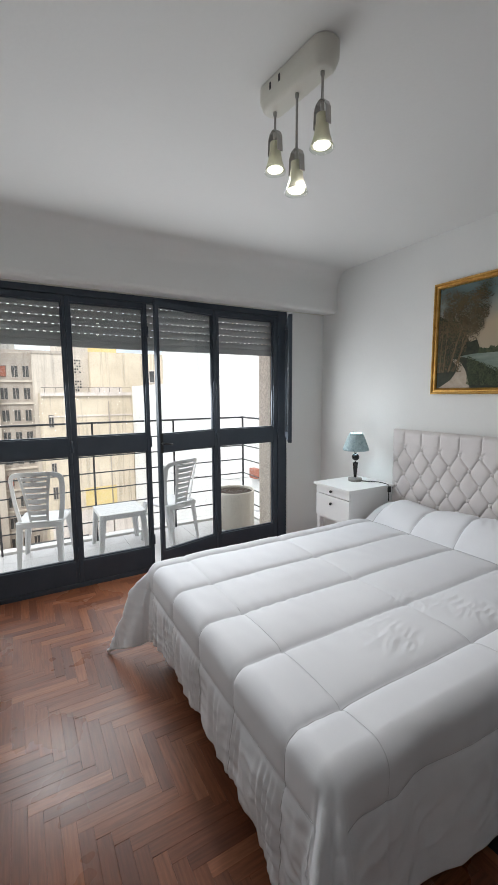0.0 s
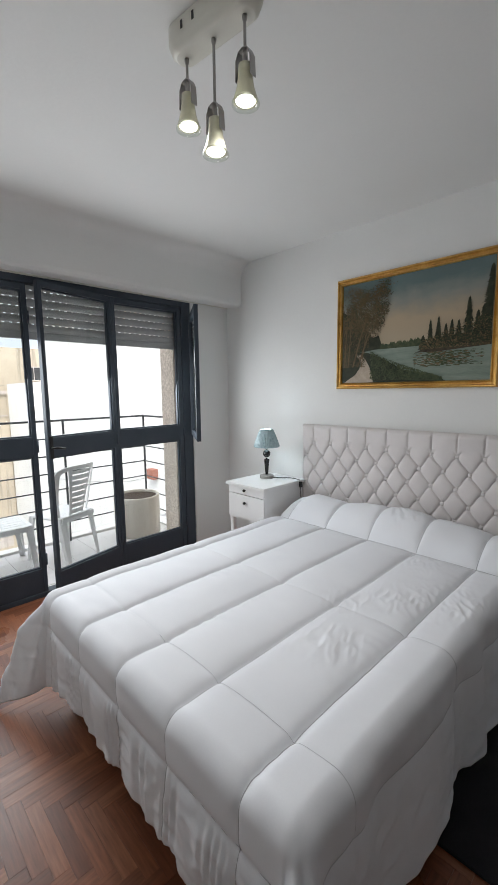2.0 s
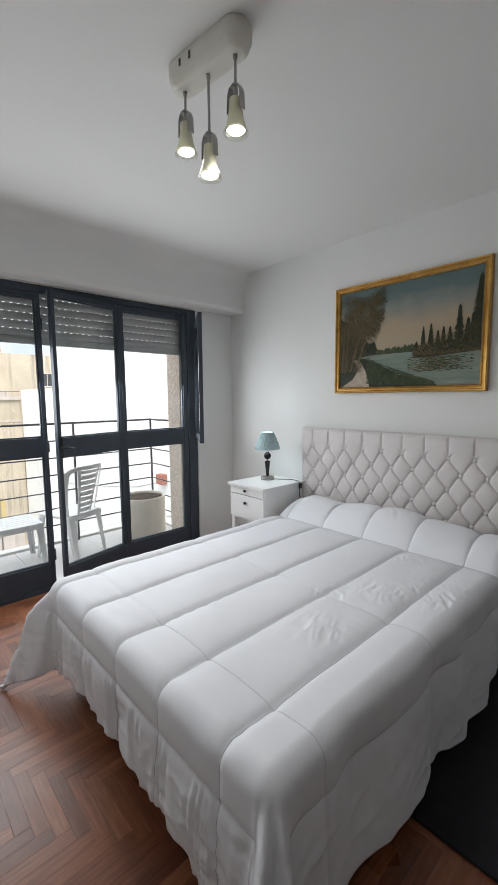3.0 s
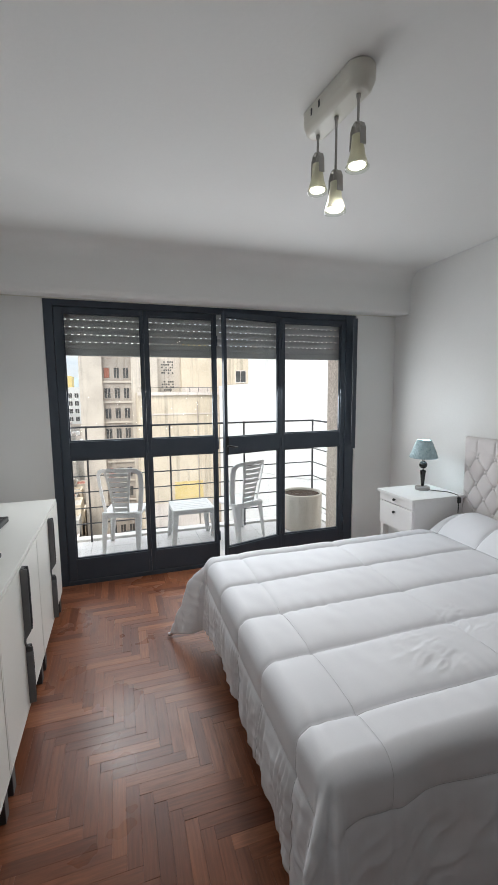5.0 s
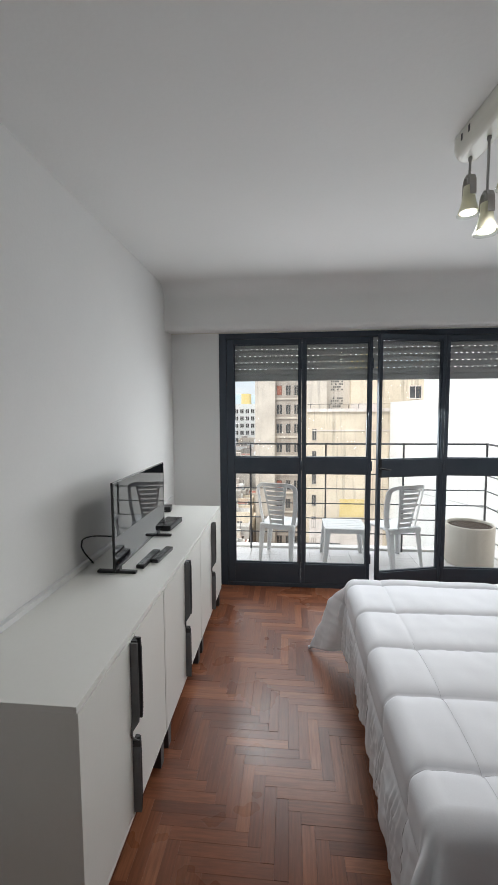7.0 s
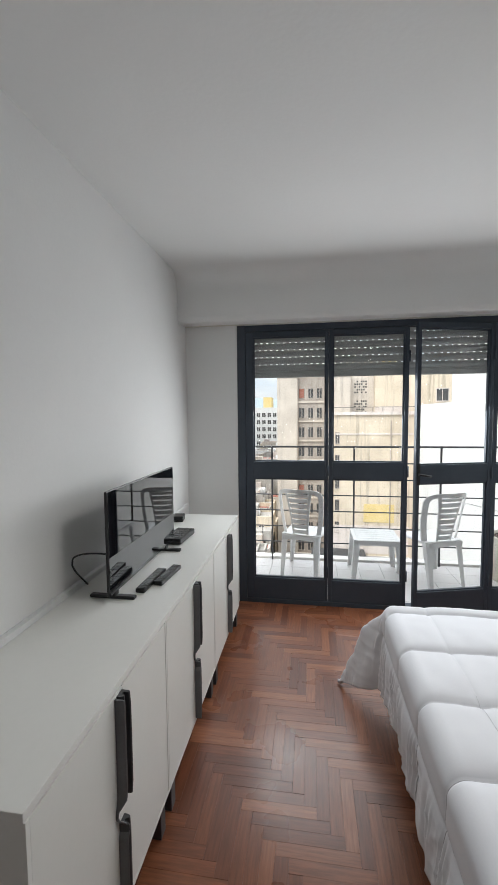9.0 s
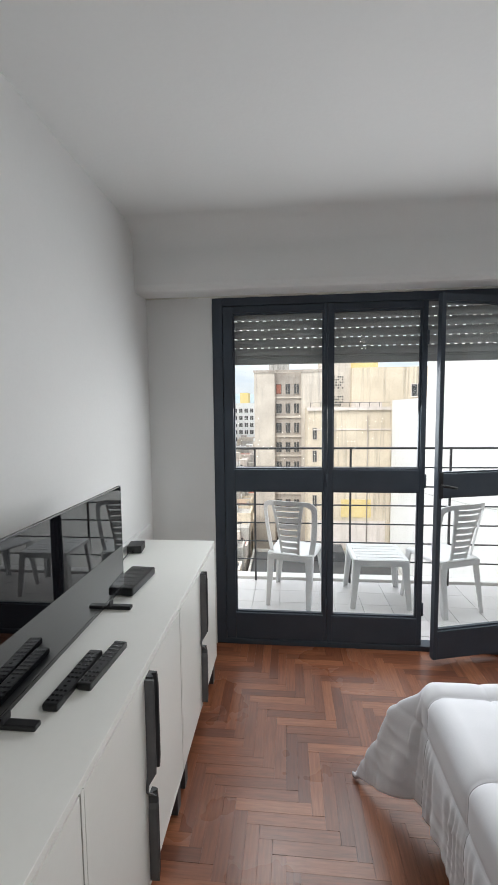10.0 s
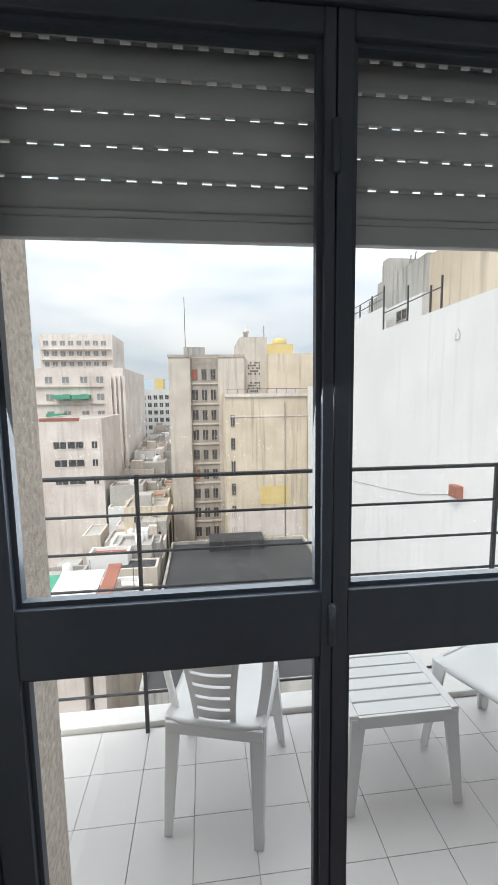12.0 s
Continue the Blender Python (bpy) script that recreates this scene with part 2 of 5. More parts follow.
solid("beam", rounded_beam(), WALL, "white plastered beam over the balcony doors", "beam", kind="structure")
solid("trim", boxes((XL, XR, 2.99, 3.012, 2.046, 2.0555)), CREAM, "thin cream painted bead above the door frame", "trim", kind="structure")

# ---- balcony doors ----
PX = [(0.0, 0.595), (0.597, 1.14), (1.142, 1.682), (1.684, 2.27)]
PZ0, PZ1, PZ2, PZ3 = 0.19, 0.937, 1.062, 1.963


def leaf(name, width, sl, sr, label, handle=False, upper=True):
    """One glazed leaf, hinged at its own origin, running to +x, front at y = 0."""
    t = thing(name, (0, 0, 0), label, "door", "balcony door leaves", "structure")
    d = 0.034
    part("stile", boxes((0, sl, 0, d, 0.03, 2.0), bevel=0.003), IRON, t)
    part("stile", boxes((width - sr, width, 0, d, 0.03, 2.0), bevel=0.003), IRON, t)
    part("bottom_rail", boxes((sl, width - sr, 0.001, d - 0.001, 0.03, PZ0), bevel=0.003), IRON, t)
    part("top_rail", boxes((sl, width - sr, 0.001, d - 0.001, PZ3, 2.0), bevel=0.003), IRON, t)
    part("transom", boxes((sl, width - sr, 0.001, d - 0.001, PZ1, PZ2), bevel=0.003), IRON, t)
    for z0, z1 in ((PZ0, PZ1), (PZ2, PZ3)):
        x0, x1 = sl, width - sr
        b = 0.009
        part("glazing_bead", boxes((x0, x0 + b, 0.012, 0.03, z0, z1), (x1 - b, x1, 0.012, 0.03, z0, z1), (x0 + b, x1 - b, 0.012, 0.03, z0, z0 + b), (x0 + b, x1 - b, 0.012, 0.03, z1 - b, z1)), IRON, t)
        if upper or z0 < 0.5:
            p = part("pane", boxes((x0 + 0.004, x1 - 0.004, 0.018, 0.022, z0 + 0.004, z1 - 0.004)), PANE, t, "clear glass pane")
            p.visible_shadow = False
    for z in (0.25, 1.0, 1.8):
        part("hinge", lathe([(0, z - 0.04), (0.007, z - 0.038), (0.007, z + 0.038), (0, z + 0.04)], 12, None, width, -0.003), IRON, t)
    if handle:
        h = part("lock_plate", boxes((0.008, 0.03, -0.004, 0.0, 0.93, 1.07), bevel=0.001), BLACKP, t)
        part("lever", tube([(0.019, -0.004, 1.0), (0.019, -0.035, 1.0), (0.03, -0.042, 1.0), (0.085, -0.042, 0.99)], 0.007), BLACKP, h, "dark iron lever handle")
    return t


FY = 3.012
fr = thing("door_frame", (0, FY, 0), "dark grey painted steel frame of balcony doors", "door frame", kind="structure")
part("jamb", boxes((WX0, -0.002, 0, 0.06, 0, WZ), bevel=0.003), IRON, fr)
part("jamb", boxes((2.272, WX1, 0, 0.06, 0, WZ), bevel=0.003), IRON, fr)
part("head", boxes((-0.002, 2.272, 0.001, 0.06, 2.003, WZ), bevel=0.003), IRON, fr)
part("threshold", boxes((-0.002, 2.272, 0.001, 0.075, -0.012, 0.026), bevel=0.003), IRON, fr)
for i, (x0, x1) in enumerate(PX):
    sl, sr = [(0.056, 0.019), (0.028, 0.028), (0.028, 0.028), (0.024, 0.04)][i]
    if i == 2:
        t = leaf("door_leaf", x1 - x0, 0.023, 0.026, "half-open dark grey steel and glass balcony door leaf", True)
        w = x1 - x0
        # hinged on its far stile, swung into the room
        t.matrix_basis = pose(x1, FY + 0.004, 0, 0, 0, 15.0) @ Matrix.Translation((-w, 0, 0))
    else:
        t = leaf("door_leaf", x1 - x0, sl, sr, ["closed dark grey glazed door leaf beside the cabinets", "closed dark grey glazed door leaf at the gap", "", "dark grey glazed door leaf with its upper sash open"][i], False, i != 3)
        t.location = (x0, FY + 0.006, 0)

# the upper sash of the last leaf stands open into the room
sash = thing("window_1", (2.33, 2.995, 0), "dark grey upper window sash standing open", "window", kind="structure", turn=58.0)
for r in ((-0.52, -0.49, -0.03, 0.0, 0.98, 1.93), (-0.03, 0.0, -0.03, 0.0, 0.98, 1.93)):
    part("sash_stile", boxes(r, bevel=0.003), IRON, sash)
for r in ((-0.49, -0.03, -0.029, -0.001, 0.98, 1.02), (-0.49, -0.03, -0.029, -0.001, 1.89, 1.93)):
    part("sash_rail", boxes(r, bevel=0.003), IRON, sash)
p = part("pane", boxes((-0.488, -0.032, -0.017, -0.013, 1.022, 1.888)), PANE, sash, "clear glass pane")
p.visible_shadow = False

# roller shutter, pulled down a little
sh = thing("roller_shutter", (0, 3.092, 1.676), "light grey slatted roller shutter, mostly raised", "shutter")


def slat_bm():
    bm = bmesh.new()
    n = 8
    prof = [(0.006 * math.sin(math.pi * k / n), 0.046 * k / n) for k in range(n + 1)]
    for x0, x1 in ((-0.02, 2.33),):
        front = [[bm.verts.new((x, -y - 0.003, z)) for y, z in prof] for x in (x0, x1)]
        back = [[bm.verts.new((x, -y + 0.004, z)) for y, z in prof] for x in (x0, x1)]
        for k in range(n):
            f = bm.faces.new((front[0][k], front[1][k], front[1][k + 1], front[0][k + 1]))
            f.smooth = True
            g = bm.faces.new((back[0][k], back[0][k + 1], back[1][k + 1], back[1][k]))
            g.smooth = True
        bm.faces.new((front[0][0], back[0][0], back[1][0], front[1][0]))
        bm.faces.new((front[0][n], front[1][n], back[1][n], back[0][n]))
    x = -0.02
    while x < 2.32:
        box(bm, x, x + 0.025, -0.002, 0.002, 0.046, 0.052)
        x += 0.042
    return bm


for gx in (-0.015, 2.284):
    part("guide_rail", boxes((gx, gx + 0.036, 0.02, 0.038, -1.679, 0.431), bevel=0.002), SLAT, sh, "grey metal guide channel")
sm = mesh("slat", slat_bm(), SLAT)
for k in range(9):
    s = new("slat", sm)
    s.parent = sh
    s.location = (0.012 * (k % 2), 0, 0.0475 + 0.052 * k)
part("bottom_bar", boxes((-0.02, 2.33, -0.010, 0.007, 0.0, 0.034), (-0.02, 2.33, -0.007, 0.004, 0.0345, 0.047), bevel=0.003), SLAT, sh)
for x in (-0.012, 2.29):
    part("guide", boxes((x - 0.012, x + 0.022, -0.012, 0.016, -1.679, 0.431), bevel=0.002), SLAT, sh)


# ---- sideboard cabinets ----
def cabinet(y0):
    w, z0, zt = 0.688, 0.11, 0.735
    t = thing("sideboard_cabinet", (XL + 0.012, y0, 0), "white lacquered sideboard cabinet with grey wavy handles", "cabinet", "cabinets along the wall")
    d = 0.418
    th = 0.011
    for y in (0, w - th):
        part("side_panel", boxes((0, d + 0.0015, y, y + th, z0, zt - 0.019), bevel=0.001), LACQ, t)
    part("bottom_panel", boxes((0, d + 0.001, th, w - th, z0, z0 + th), bevel=0.001), LACQ, t)
    part("back_panel", boxes((0, 0.006, th, w - th, z0 + th, zt - 0.019)), LACQ, t)
    half = w / 2

    def edge(z):
        # wavy meeting edge of the two doors
        u = (z - 0.395) / 0.018
        return 0.020 * math.tanh(u)

    n = 40
    for side in (0, 1):
        bm = bmesh.new()
        cols = []
        for k in range(n + 1):
            z = z0 + th + 0.002 + (zt - 0.022 - z0 - th - 0.002) * k / n
            e = half + edge(z) + (-0.0015 if side == 0 else 0.0015)
            a, b = (th + 0.002, e) if side == 0 else (e, w - th - 0.002)
            cols.append([bm.verts.new((x, y, z)) for x, y in ((d - 0.02, a), (d, a), (d, b), (d - 0.02, b))])
        for p, q in zip(cols, cols[1:]):
            for i in range(4):
                j = (i + 1) % 4
                bm.faces.new((p[i], p[j], q[j], q[i]))
        bm.faces.new(cols[0])
        bm.faces.new(cols[-1][::-1])
        door = part("door", bm, LACQ, t)
        # each door has a half-length grey grip along the meeting edge
        ya = half + (0.014 if side == 0 else -0.014)
        za, zb = (0.43, 0.705) if side == 0 else (0.125, 0.37)
        hb = bmesh.new()
        sgn = -1 if side == 0 else 1
        prof = [(0.0, -0.004), (0.024, -0.003), (0.027, 0.001), (0.024, 0.005), (0.012, 0.007), (0.009, 0.012), (0.014, 0.017), (0.020, 0.021), (0.020, 0.027), (0.012, 0.031), (0.0, 0.032)]
        rings = []
        for k in range(9):
            z = za + (zb - za) * k / 8
            s = 1.0 if 0 < k < 8 else 0.9
            rings.append([hb.verts.new((d + px * s, ya + sgn * (py * 0.8), z)) for px, py in prof])
        for p, q in zip(rings, rings[1:]):
            for i in range(len(prof)):
                j = (i + 1) % len(prof)
                f = hb.faces.new((p[i], p[j], q[j], q[i]))
        hb.faces.new(rings[0])
        hb.faces.new(rings[-1][::-1])
        part("handle", hb, GREYH, door, "dark grey moulded grip")
        if side == 0:
            # the rounded fin runs on past the gap between the grips, bending round it
            fb = bmesh.new()
            rows = []
            for k in range(45):
                z = 0.126 + 0.578 * k / 44
                yc = half - 0.0205 - 0.013 * math.exp(-((z - 0.405) / 0.024) ** 2) + 0.012 * math.exp(-((z - 0.362) / 0.016) ** 2)
                deep = 1 - 0.72 * math.exp(-((z - 0.4) / 0.03) ** 4)
                rows.append([fb.verts.new((d + px * deep, yc + py, z)) for px, py in ((0.0005, -0.0024), (0.022, -0.0024), (0.0255, -0.0014), (0.0265, 0.0), (0.0255, 0.0014), (0.022, 0.0024), (0.0005, 0.0024))])
            for p, q in zip(rows, rows[1:]):
                for i in range(7):
                    f = fb.faces.new((p[i], p[(i + 1) % 7], q[(i + 1) % 7], q[i]))
                    f.smooth = 0 < i < 5
            fb.faces.new(rows[0])
            fb.faces.new(rows[-1][::-1])
            part("handle_fin", fb, GREYLIT, door, "rounded grey fin, colour lightened for its reflection")
    for y in (0.03, w - 0.07):
        for x in (0.03, d - 0.046):
            part("leg", boxes((x, x + 0.04, y, y + 0.04, 0, z0), bevel=0.002), GREYH, t)
    return t


for k in range(3):
    cabinet(0.634 + 0.6895 * k)
solid("worktop", boxes((XL + 0.002, -0.011, 0.632, 2.703, 0.717, 0.735), bevel=0.0015), LACQ, "long white worktop across the three cabinets", "worktop")

# ---- bed ----
BX0, BX1, BY0, BY1, BT = 0.815, 2.62, 0.63, 2.0, 0.50
EDGE = 0.042
bed = thing("bed", ((BX0 + BX1) / 2, (BY0 + BY1) / 2, 0), "dark upholstered double bed base under a white duvet", "bed")
cx, cy = (BX0 + BX1) / 2, (BY0 + BY1) / 2
part("base", boxes((BX0 + 0.05 - cx, BX1 - cx, BY0 + 0.05 - cy, BY1 - 0.05 - cy, 0.06, 0.28), bevel=0.015), UNDER, bed)
part("mattress", boxes((BX0 + 0.02 - cx, BX1 - cx, BY0 + 0.02 - cy, BY1 - 0.02 - cy, 0.282, BT - 0.03), bevel=0.04), DUVET, bed)
for sx in (-1, 1):
    for sy in (-1, 1):
        part("leg", lathe([(0, 0), (0.022, 0), (0.028, 0.06), (0, 0.06)], 16, None, sx * 0.78, sy * 0.55), UNDER, bed)

SEAM_Y = [0.787, 1.068, 1.342, 1.627, 1.92]
SEAM_X = [0.99, 1.58, 2.30]
SKIRT, NEAR_SKIRT = 0.165, 0.16


def gap(v, seams):
    return min(abs(v - s) for s in seams)


def smooth(a, b, v):
    u = min(1.0, max(0.0, (v - a) / (b - a)))
    return u * u * (3 - 2 * u)


def lengthen(sy):
    """How much longer the skirt hangs towards the two corners of the foot."""
    return 1.0 + 0.22 * smooth(1.74, 2.12, sy) + 0.35 * smooth(1.0, 0.7, sy)


def drape(sx, sy):
    """Where a point of the flat quilt comes to lie: on top, over the rounded edge, or in the hanging skirt."""
    if sx < BX0:
        sx = BX0 - (BX0 - sx) * lengthen(sy)
    a = max(0.0, BX0 + EDGE - sx)
    b = max(0.0, sy - (BY1 - EDGE), BY0 + EDGE - sy)
    far = sy > cy
    r = math.hypot(a, b)
    px = max(sx, BX0 + EDGE)
    py = min(max(sy, BY0 + EDGE), BY1 - EDGE)
    R = 0.055
    dy, dx = gap(sy, SEAM_Y), gap(sx, SEAM_X)
    puff = 0.012 * (1 - math.exp(-dy / 0.009)) + 0.013 * (1 - math.exp(-dy / 0.045))
    cross = 1.0 if abs(sx - 2.30) < 0.3 else 0.55
    puff -= cross * (0.010 * math.exp(-dx / 0.014) + 0.004 * math.exp(-dx / 0.05))
    puff *= 1 - 0.92 * math.exp(-abs(sx - 2.30) / 0.03)
    pil = 0.0
    if sx > 2.305:
        u = min(1.0, (sx - 2.305) / 0.285)
        pil = 0.135 * math.sin(math.pi * min(1.0, u * 0.72)) ** 0.8 * (0.87 + 0.13 * math.cos((sy - 1.24) * 7))
        pil *= max(0.0, min(1.0, (BY1 + 0.02 - sy) / 0.16)) ** 0.5
    wr = 0.005 * noise.noise((sx * 4.0, sy * 4.0, 0.0)) + 0.0022 * noise.noise((sx * 13.0, sy * 11.0, 2.0))
    wr += 0.0022 * math.exp(-dy / 0.035) * math.sin(sx * 105 + 6 * noise.noise((sx * 5, sy * 3, 8.0))) * (0.3 + noise.noise((sx * 3, sy * 8, 4.0)))
    # creases where the seams cross and where somebody sat
    for qx, qy, s in ((1.35, 0.93, 0.10), (1.9, 0.72, 0.15), (1.62, 1.06, 0.09), (1.75, 0.9, 0.10), (2.15, 1.0, 0.10), (2.5, 1.2, 0.12)):
        e = math.exp(-((sx - qx) ** 2 + (sy - qy) ** 2) / (s * s))
        if e > 0.02:
            wr += 0.010 * e * (0.5 - abs(noise.noise((sx * 9.0 + sy * 16.0, sy * 34.0 - sx * 20.0, qx))))
    z = BT + puff + pil + wr
    ox = oy = 0.0
    if r > 0:
        da, db = a / r, b / r
        if r < R * 1.57:
            th = r / R
            out, drop = R * math.sin(th), R * (1 - math.cos(th))
        else:
            fall = r - R * 1.57
            flare = (0.10 - 0.07 * da if far else 0.05) + (0.42 if far else 0.16) * (2 * da * db) ** 1.2
            n_ = math.hypot(1.0, flare)
            out, drop = R + fall * flare / n_, R + fall / n_
        # a seam below the edge and a gathered skirt under it at the foot; soft hanging folds beside
        foot = smooth(0.35, 0.65, a / (a + b))
        amp = min(1.0, max(0.0, r - SKIRT) / 0.06)
        t_ = min(1.0, max(0.0, r - SKIRT) / 0.2)
        fine = math.sin(sy * 190 + 5 * math.sin(sy * 23)) * (0.5 + 0.5 * math.sin(sy * 37 + 1.3))
        fold_a = amp * (0.0046 * fine * (1.45 - t_) + 0.004 * t_ * math.sin(sy * 61 + 2.0 * math.sin(sy * 17)) + 0.016 * noise.noise((sy * 5.0, r * 4.0, 3.0)))
        crush = 0.5 - abs(noise.noise((sy * 13.0 + r * 9.0, r * 21.0 - sy * 4.0, 7.0)))
        fold_a += amp * 0.015 * crush * (0.45 + 0.9 * smooth(1.25, 0.75, sy))
        fold_a -= 0.007 * math.exp(-gap(sy, SEAM_Y) / 0.014) * min(1, r / 0.1) + 0.009 * math.exp(-abs(r - SKIRT) / 0.012)
        hang = smooth(0.02, 0.22, r)
        fold_b = hang * ((0.05 if far else 0.028) * noise.noise((sx * 4.2, r * 2.5, 9.0)) + 0.011 * math.sin(sx * 19 + 1.5 * math.sin(sx * 7)) + 0.004 * noise.noise((sx * 22.0, r * 5.0, 1.0)))
        if not far:
            low = smooth(NEAR_SKIRT, NEAR_SKIRT + 0.1, r)
            fold_b += low * 0.016 * (0.5 - abs(noise.noise((sx * 9.0 + r * 6.0, r * 15.0, 2.0)))) - 0.009 * math.exp(-abs(r - NEAR_SKIRT) / 0.012) - 0.008 * hang * math.exp(-dx / 0.015)
        out += foot * fold_a + (1 - foot) * fold_b
        # a soft bulge where the cloth gathers at the corners
        out += 0.06 * (2 * da * db) ** 2 * smooth(0.05, 0.2, r) * (0.6 + 0.8 * noise.noise((math.atan2(b, a) * 4.0, r * 3.0, 6.0)))
        ox = -da * out
        oy = db * out * (1 if far else -1)
        z = BT + (puff + wr + pil) * max(0.0, 1 - r / 0.25) - drop
        floor_z = 0.022 + 0.004 * noise.noise((sx * 9, sy * 9, 5))
        if z < floor_z:
            ox -= da * (floor_z - z) * 0.8
            oy += db * (floor_z - z) * 0.8 * (1 if far else -1)
            z = floor_z
    return Vector((px + ox, py + oy, z))


HANG_FOOT, HANG_FAR, HANG_NEAR = 0.33, 0.30, 0.42
QX0, QX1, QY0, QY1 = BX0 - HANG_FOOT, BX1 - 0.03, BY0 - HANG_NEAR, BY1 + HANG_FAR


def duvet_bm():
    bm = bmesh.new()
    NX, NY = 360, 430
    xs = [QX0 + (QX1 - QX0) * i / NX for i in range(NX + 1)]
    ys = [QY0 + (QY1 - QY0) * j / NY for j in range(NY + 1)]
    # a row of points runs exactly along each seam
    for row, seams in ((xs, SEAM_X), (ys, SEAM_Y)):
        for s in seams:
            row[min(range(len(row)), key=lambda q: abs(row[q] - s))] = s
    grid = [[bm.verts.new(drape(x, y)) for y in ys] for x in xs]
    for i in range(NX):
        for j in range(NY):
            f = bm.faces.new((grid[i][j], grid[i + 1][j], grid[i + 1][j + 1], grid[i][j + 1]))
            f.smooth = True
    return bm


# Darker grey tubes along the seams stand for shade down in the grooves.
CREASE_SHADE = mat("seam_shade_grey", (0.46, 0.46, 0.49), 0.9)
dv = thing("duvet", (0, 0, 0), "white quilted cotton duvet spread over the bed", "duvet")
so = part("quilt", duvet_bm(), DUVET, dv).modifiers.new("thickness", "SOLIDIFY")
so.thickness, so.offset = 0.018, -1.0
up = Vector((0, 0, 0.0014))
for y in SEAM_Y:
    part("seam", tube([drape(QX0 + 0.01 + (QX1 - QX0 - 0.02) * k / 160, y) + up for k in range(161)], 0.0014, 5), CREASE_SHADE, dv, "stitched quilting seam with its crease shade in grey")
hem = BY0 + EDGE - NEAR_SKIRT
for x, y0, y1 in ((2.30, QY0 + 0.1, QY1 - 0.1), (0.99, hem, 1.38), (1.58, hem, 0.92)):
    part("seam", tube([drape(x, y0 + (y1 - y0) * k / 140) + up for k in range(141)], 0.0014 if x > 2 else 0.0005, 5), CREASE_SHADE, dv, "stitched quilting seam with its crease shade in grey")
part("skirt_seam", tube([drape(BX0 + EDGE + (BX1 - BX0 - 0.1) * k / 140, hem) + Vector((0, -0.001, 0)) for k in range(141)], 0.0011, 5), CREASE_SHADE, dv)
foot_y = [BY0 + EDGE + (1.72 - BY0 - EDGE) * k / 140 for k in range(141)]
part("skirt_seam", tube([drape(BX0 - (SKIRT - EDGE) / lengthen(y), y) + Vector((-0.001, 0, 0)) for y in foot_y], 0.0011, 5), CREASE_SHADE, dv)

# headboard with deep buttons
HY0, HY1, HZ0, HZ1, HX = 0.42, 2.09, 0.30, 1.092, 2.655
hb = thing("headboard", (2.72, (HY0 + HY1) / 2, HZ0), "pale grey buttoned upholstered headboard on the wall", "headboard")
hcy = (HY0 + HY1) / 2
HB0 = 1.289
DY, DZ = 0.1375, 0.184
buttons = []
for r in range(6):
    z = 0.962 - DZ / 2 * r
    k = -8
    while k < 9:
        y = HB0 + (k + 0.5 * (r % 2)) * DY
        if HY0 + 0.03 < y < HY1 - 0.03 and z > HZ0 + 0.03:
            buttons.append((y, z))
        k += 1


def headboard_bm():
    bm = bmesh.new()
    NY, NZ = 420, 200
    grid = []
    for i in range(NY + 1):
        y = HY0 + (HY1 - HY0) * i / NY
        row = []
        for j in range(NZ + 1):
            z = HZ0 + (HZ1 - HZ0) * j / NZ
            u, v = (y - HB0) / DY, (0.962 - z) / DZ
            p, q = u + v, u - v
            p, q = p + 0.025 * math.sin(2 * math.pi * q), q - 0.025 * math.sin(2 * math.pi * p)
            gp, gq = abs(p - round(p)), abs(q - round(q))
            def pleat(g):
                return 1 - 0.3 * math.exp(-g / 0.018) - 0.4 * math.exp(-g / 0.12)
            if z < 0.962:
                h = pleat(gp) * pleat(gq)
                h -= 0.35 * math.exp(-((gp + gq) / 0.16) ** 2)
            else:
                g = abs(u - round(u))
                s = smooth(0.0, 0.04, z - 0.962)
                h = pleat(gp) * pleat(gq) * (1 - s) + s * (1 - 0.45 * math.exp(-g / 0.02) - 0.15 * math.exp(-g / 0.12))
            e = min(y - HY0, HY1 - y, HZ1 - z)
            rim = min(1.0, e / 0.03)
            rim = math.sqrt(max(0.0, 1 - (1 - rim) ** 2))
            x = -0.035 - 0.026 * h * rim - 0.012 * rim
            row.append(bm.verts.new((x, y - hcy, z - HZ0)))
        grid.append(row)
    for i in range(NY):
        for j in range(NZ):
            f = bm.faces.new((grid[i][j], grid[i + 1][j], grid[i + 1][j + 1], grid[i][j + 1]))
            f.smooth = True
    return bm


part("cushion", headboard_bm(), VELVET, hb, "diamond-tufted pale grey upholstery")
part("back_panel", boxes((-0.034, -0.002, HY0 - hcy, HY1 - hcy, 0, HZ1 - HZ0 - 0.003), bevel=0.004), VELVET, hb)
btn = lathe([(0, 0.007), (0.007, 0.006), (0.0115, 0.002), (0.012, -0.002), (0.009, -0.006)], 14)
bmesh.ops.scale(btn, vec=(1.25, 1.25, 1.9), verts=btn.verts)
bmesh.ops.rotate(btn, verts=btn.verts, cent=(0, 0, 0), matrix=Matrix.Rotation(radians(-90), 3, "Y"))
bmesh_btn = mesh("button", btn, VELVET)
for y, z in buttons:
    o = new("button", bmesh_btn)
    o.parent = hb
    o.location = (-0.052, y - hcy, z - HZ0)


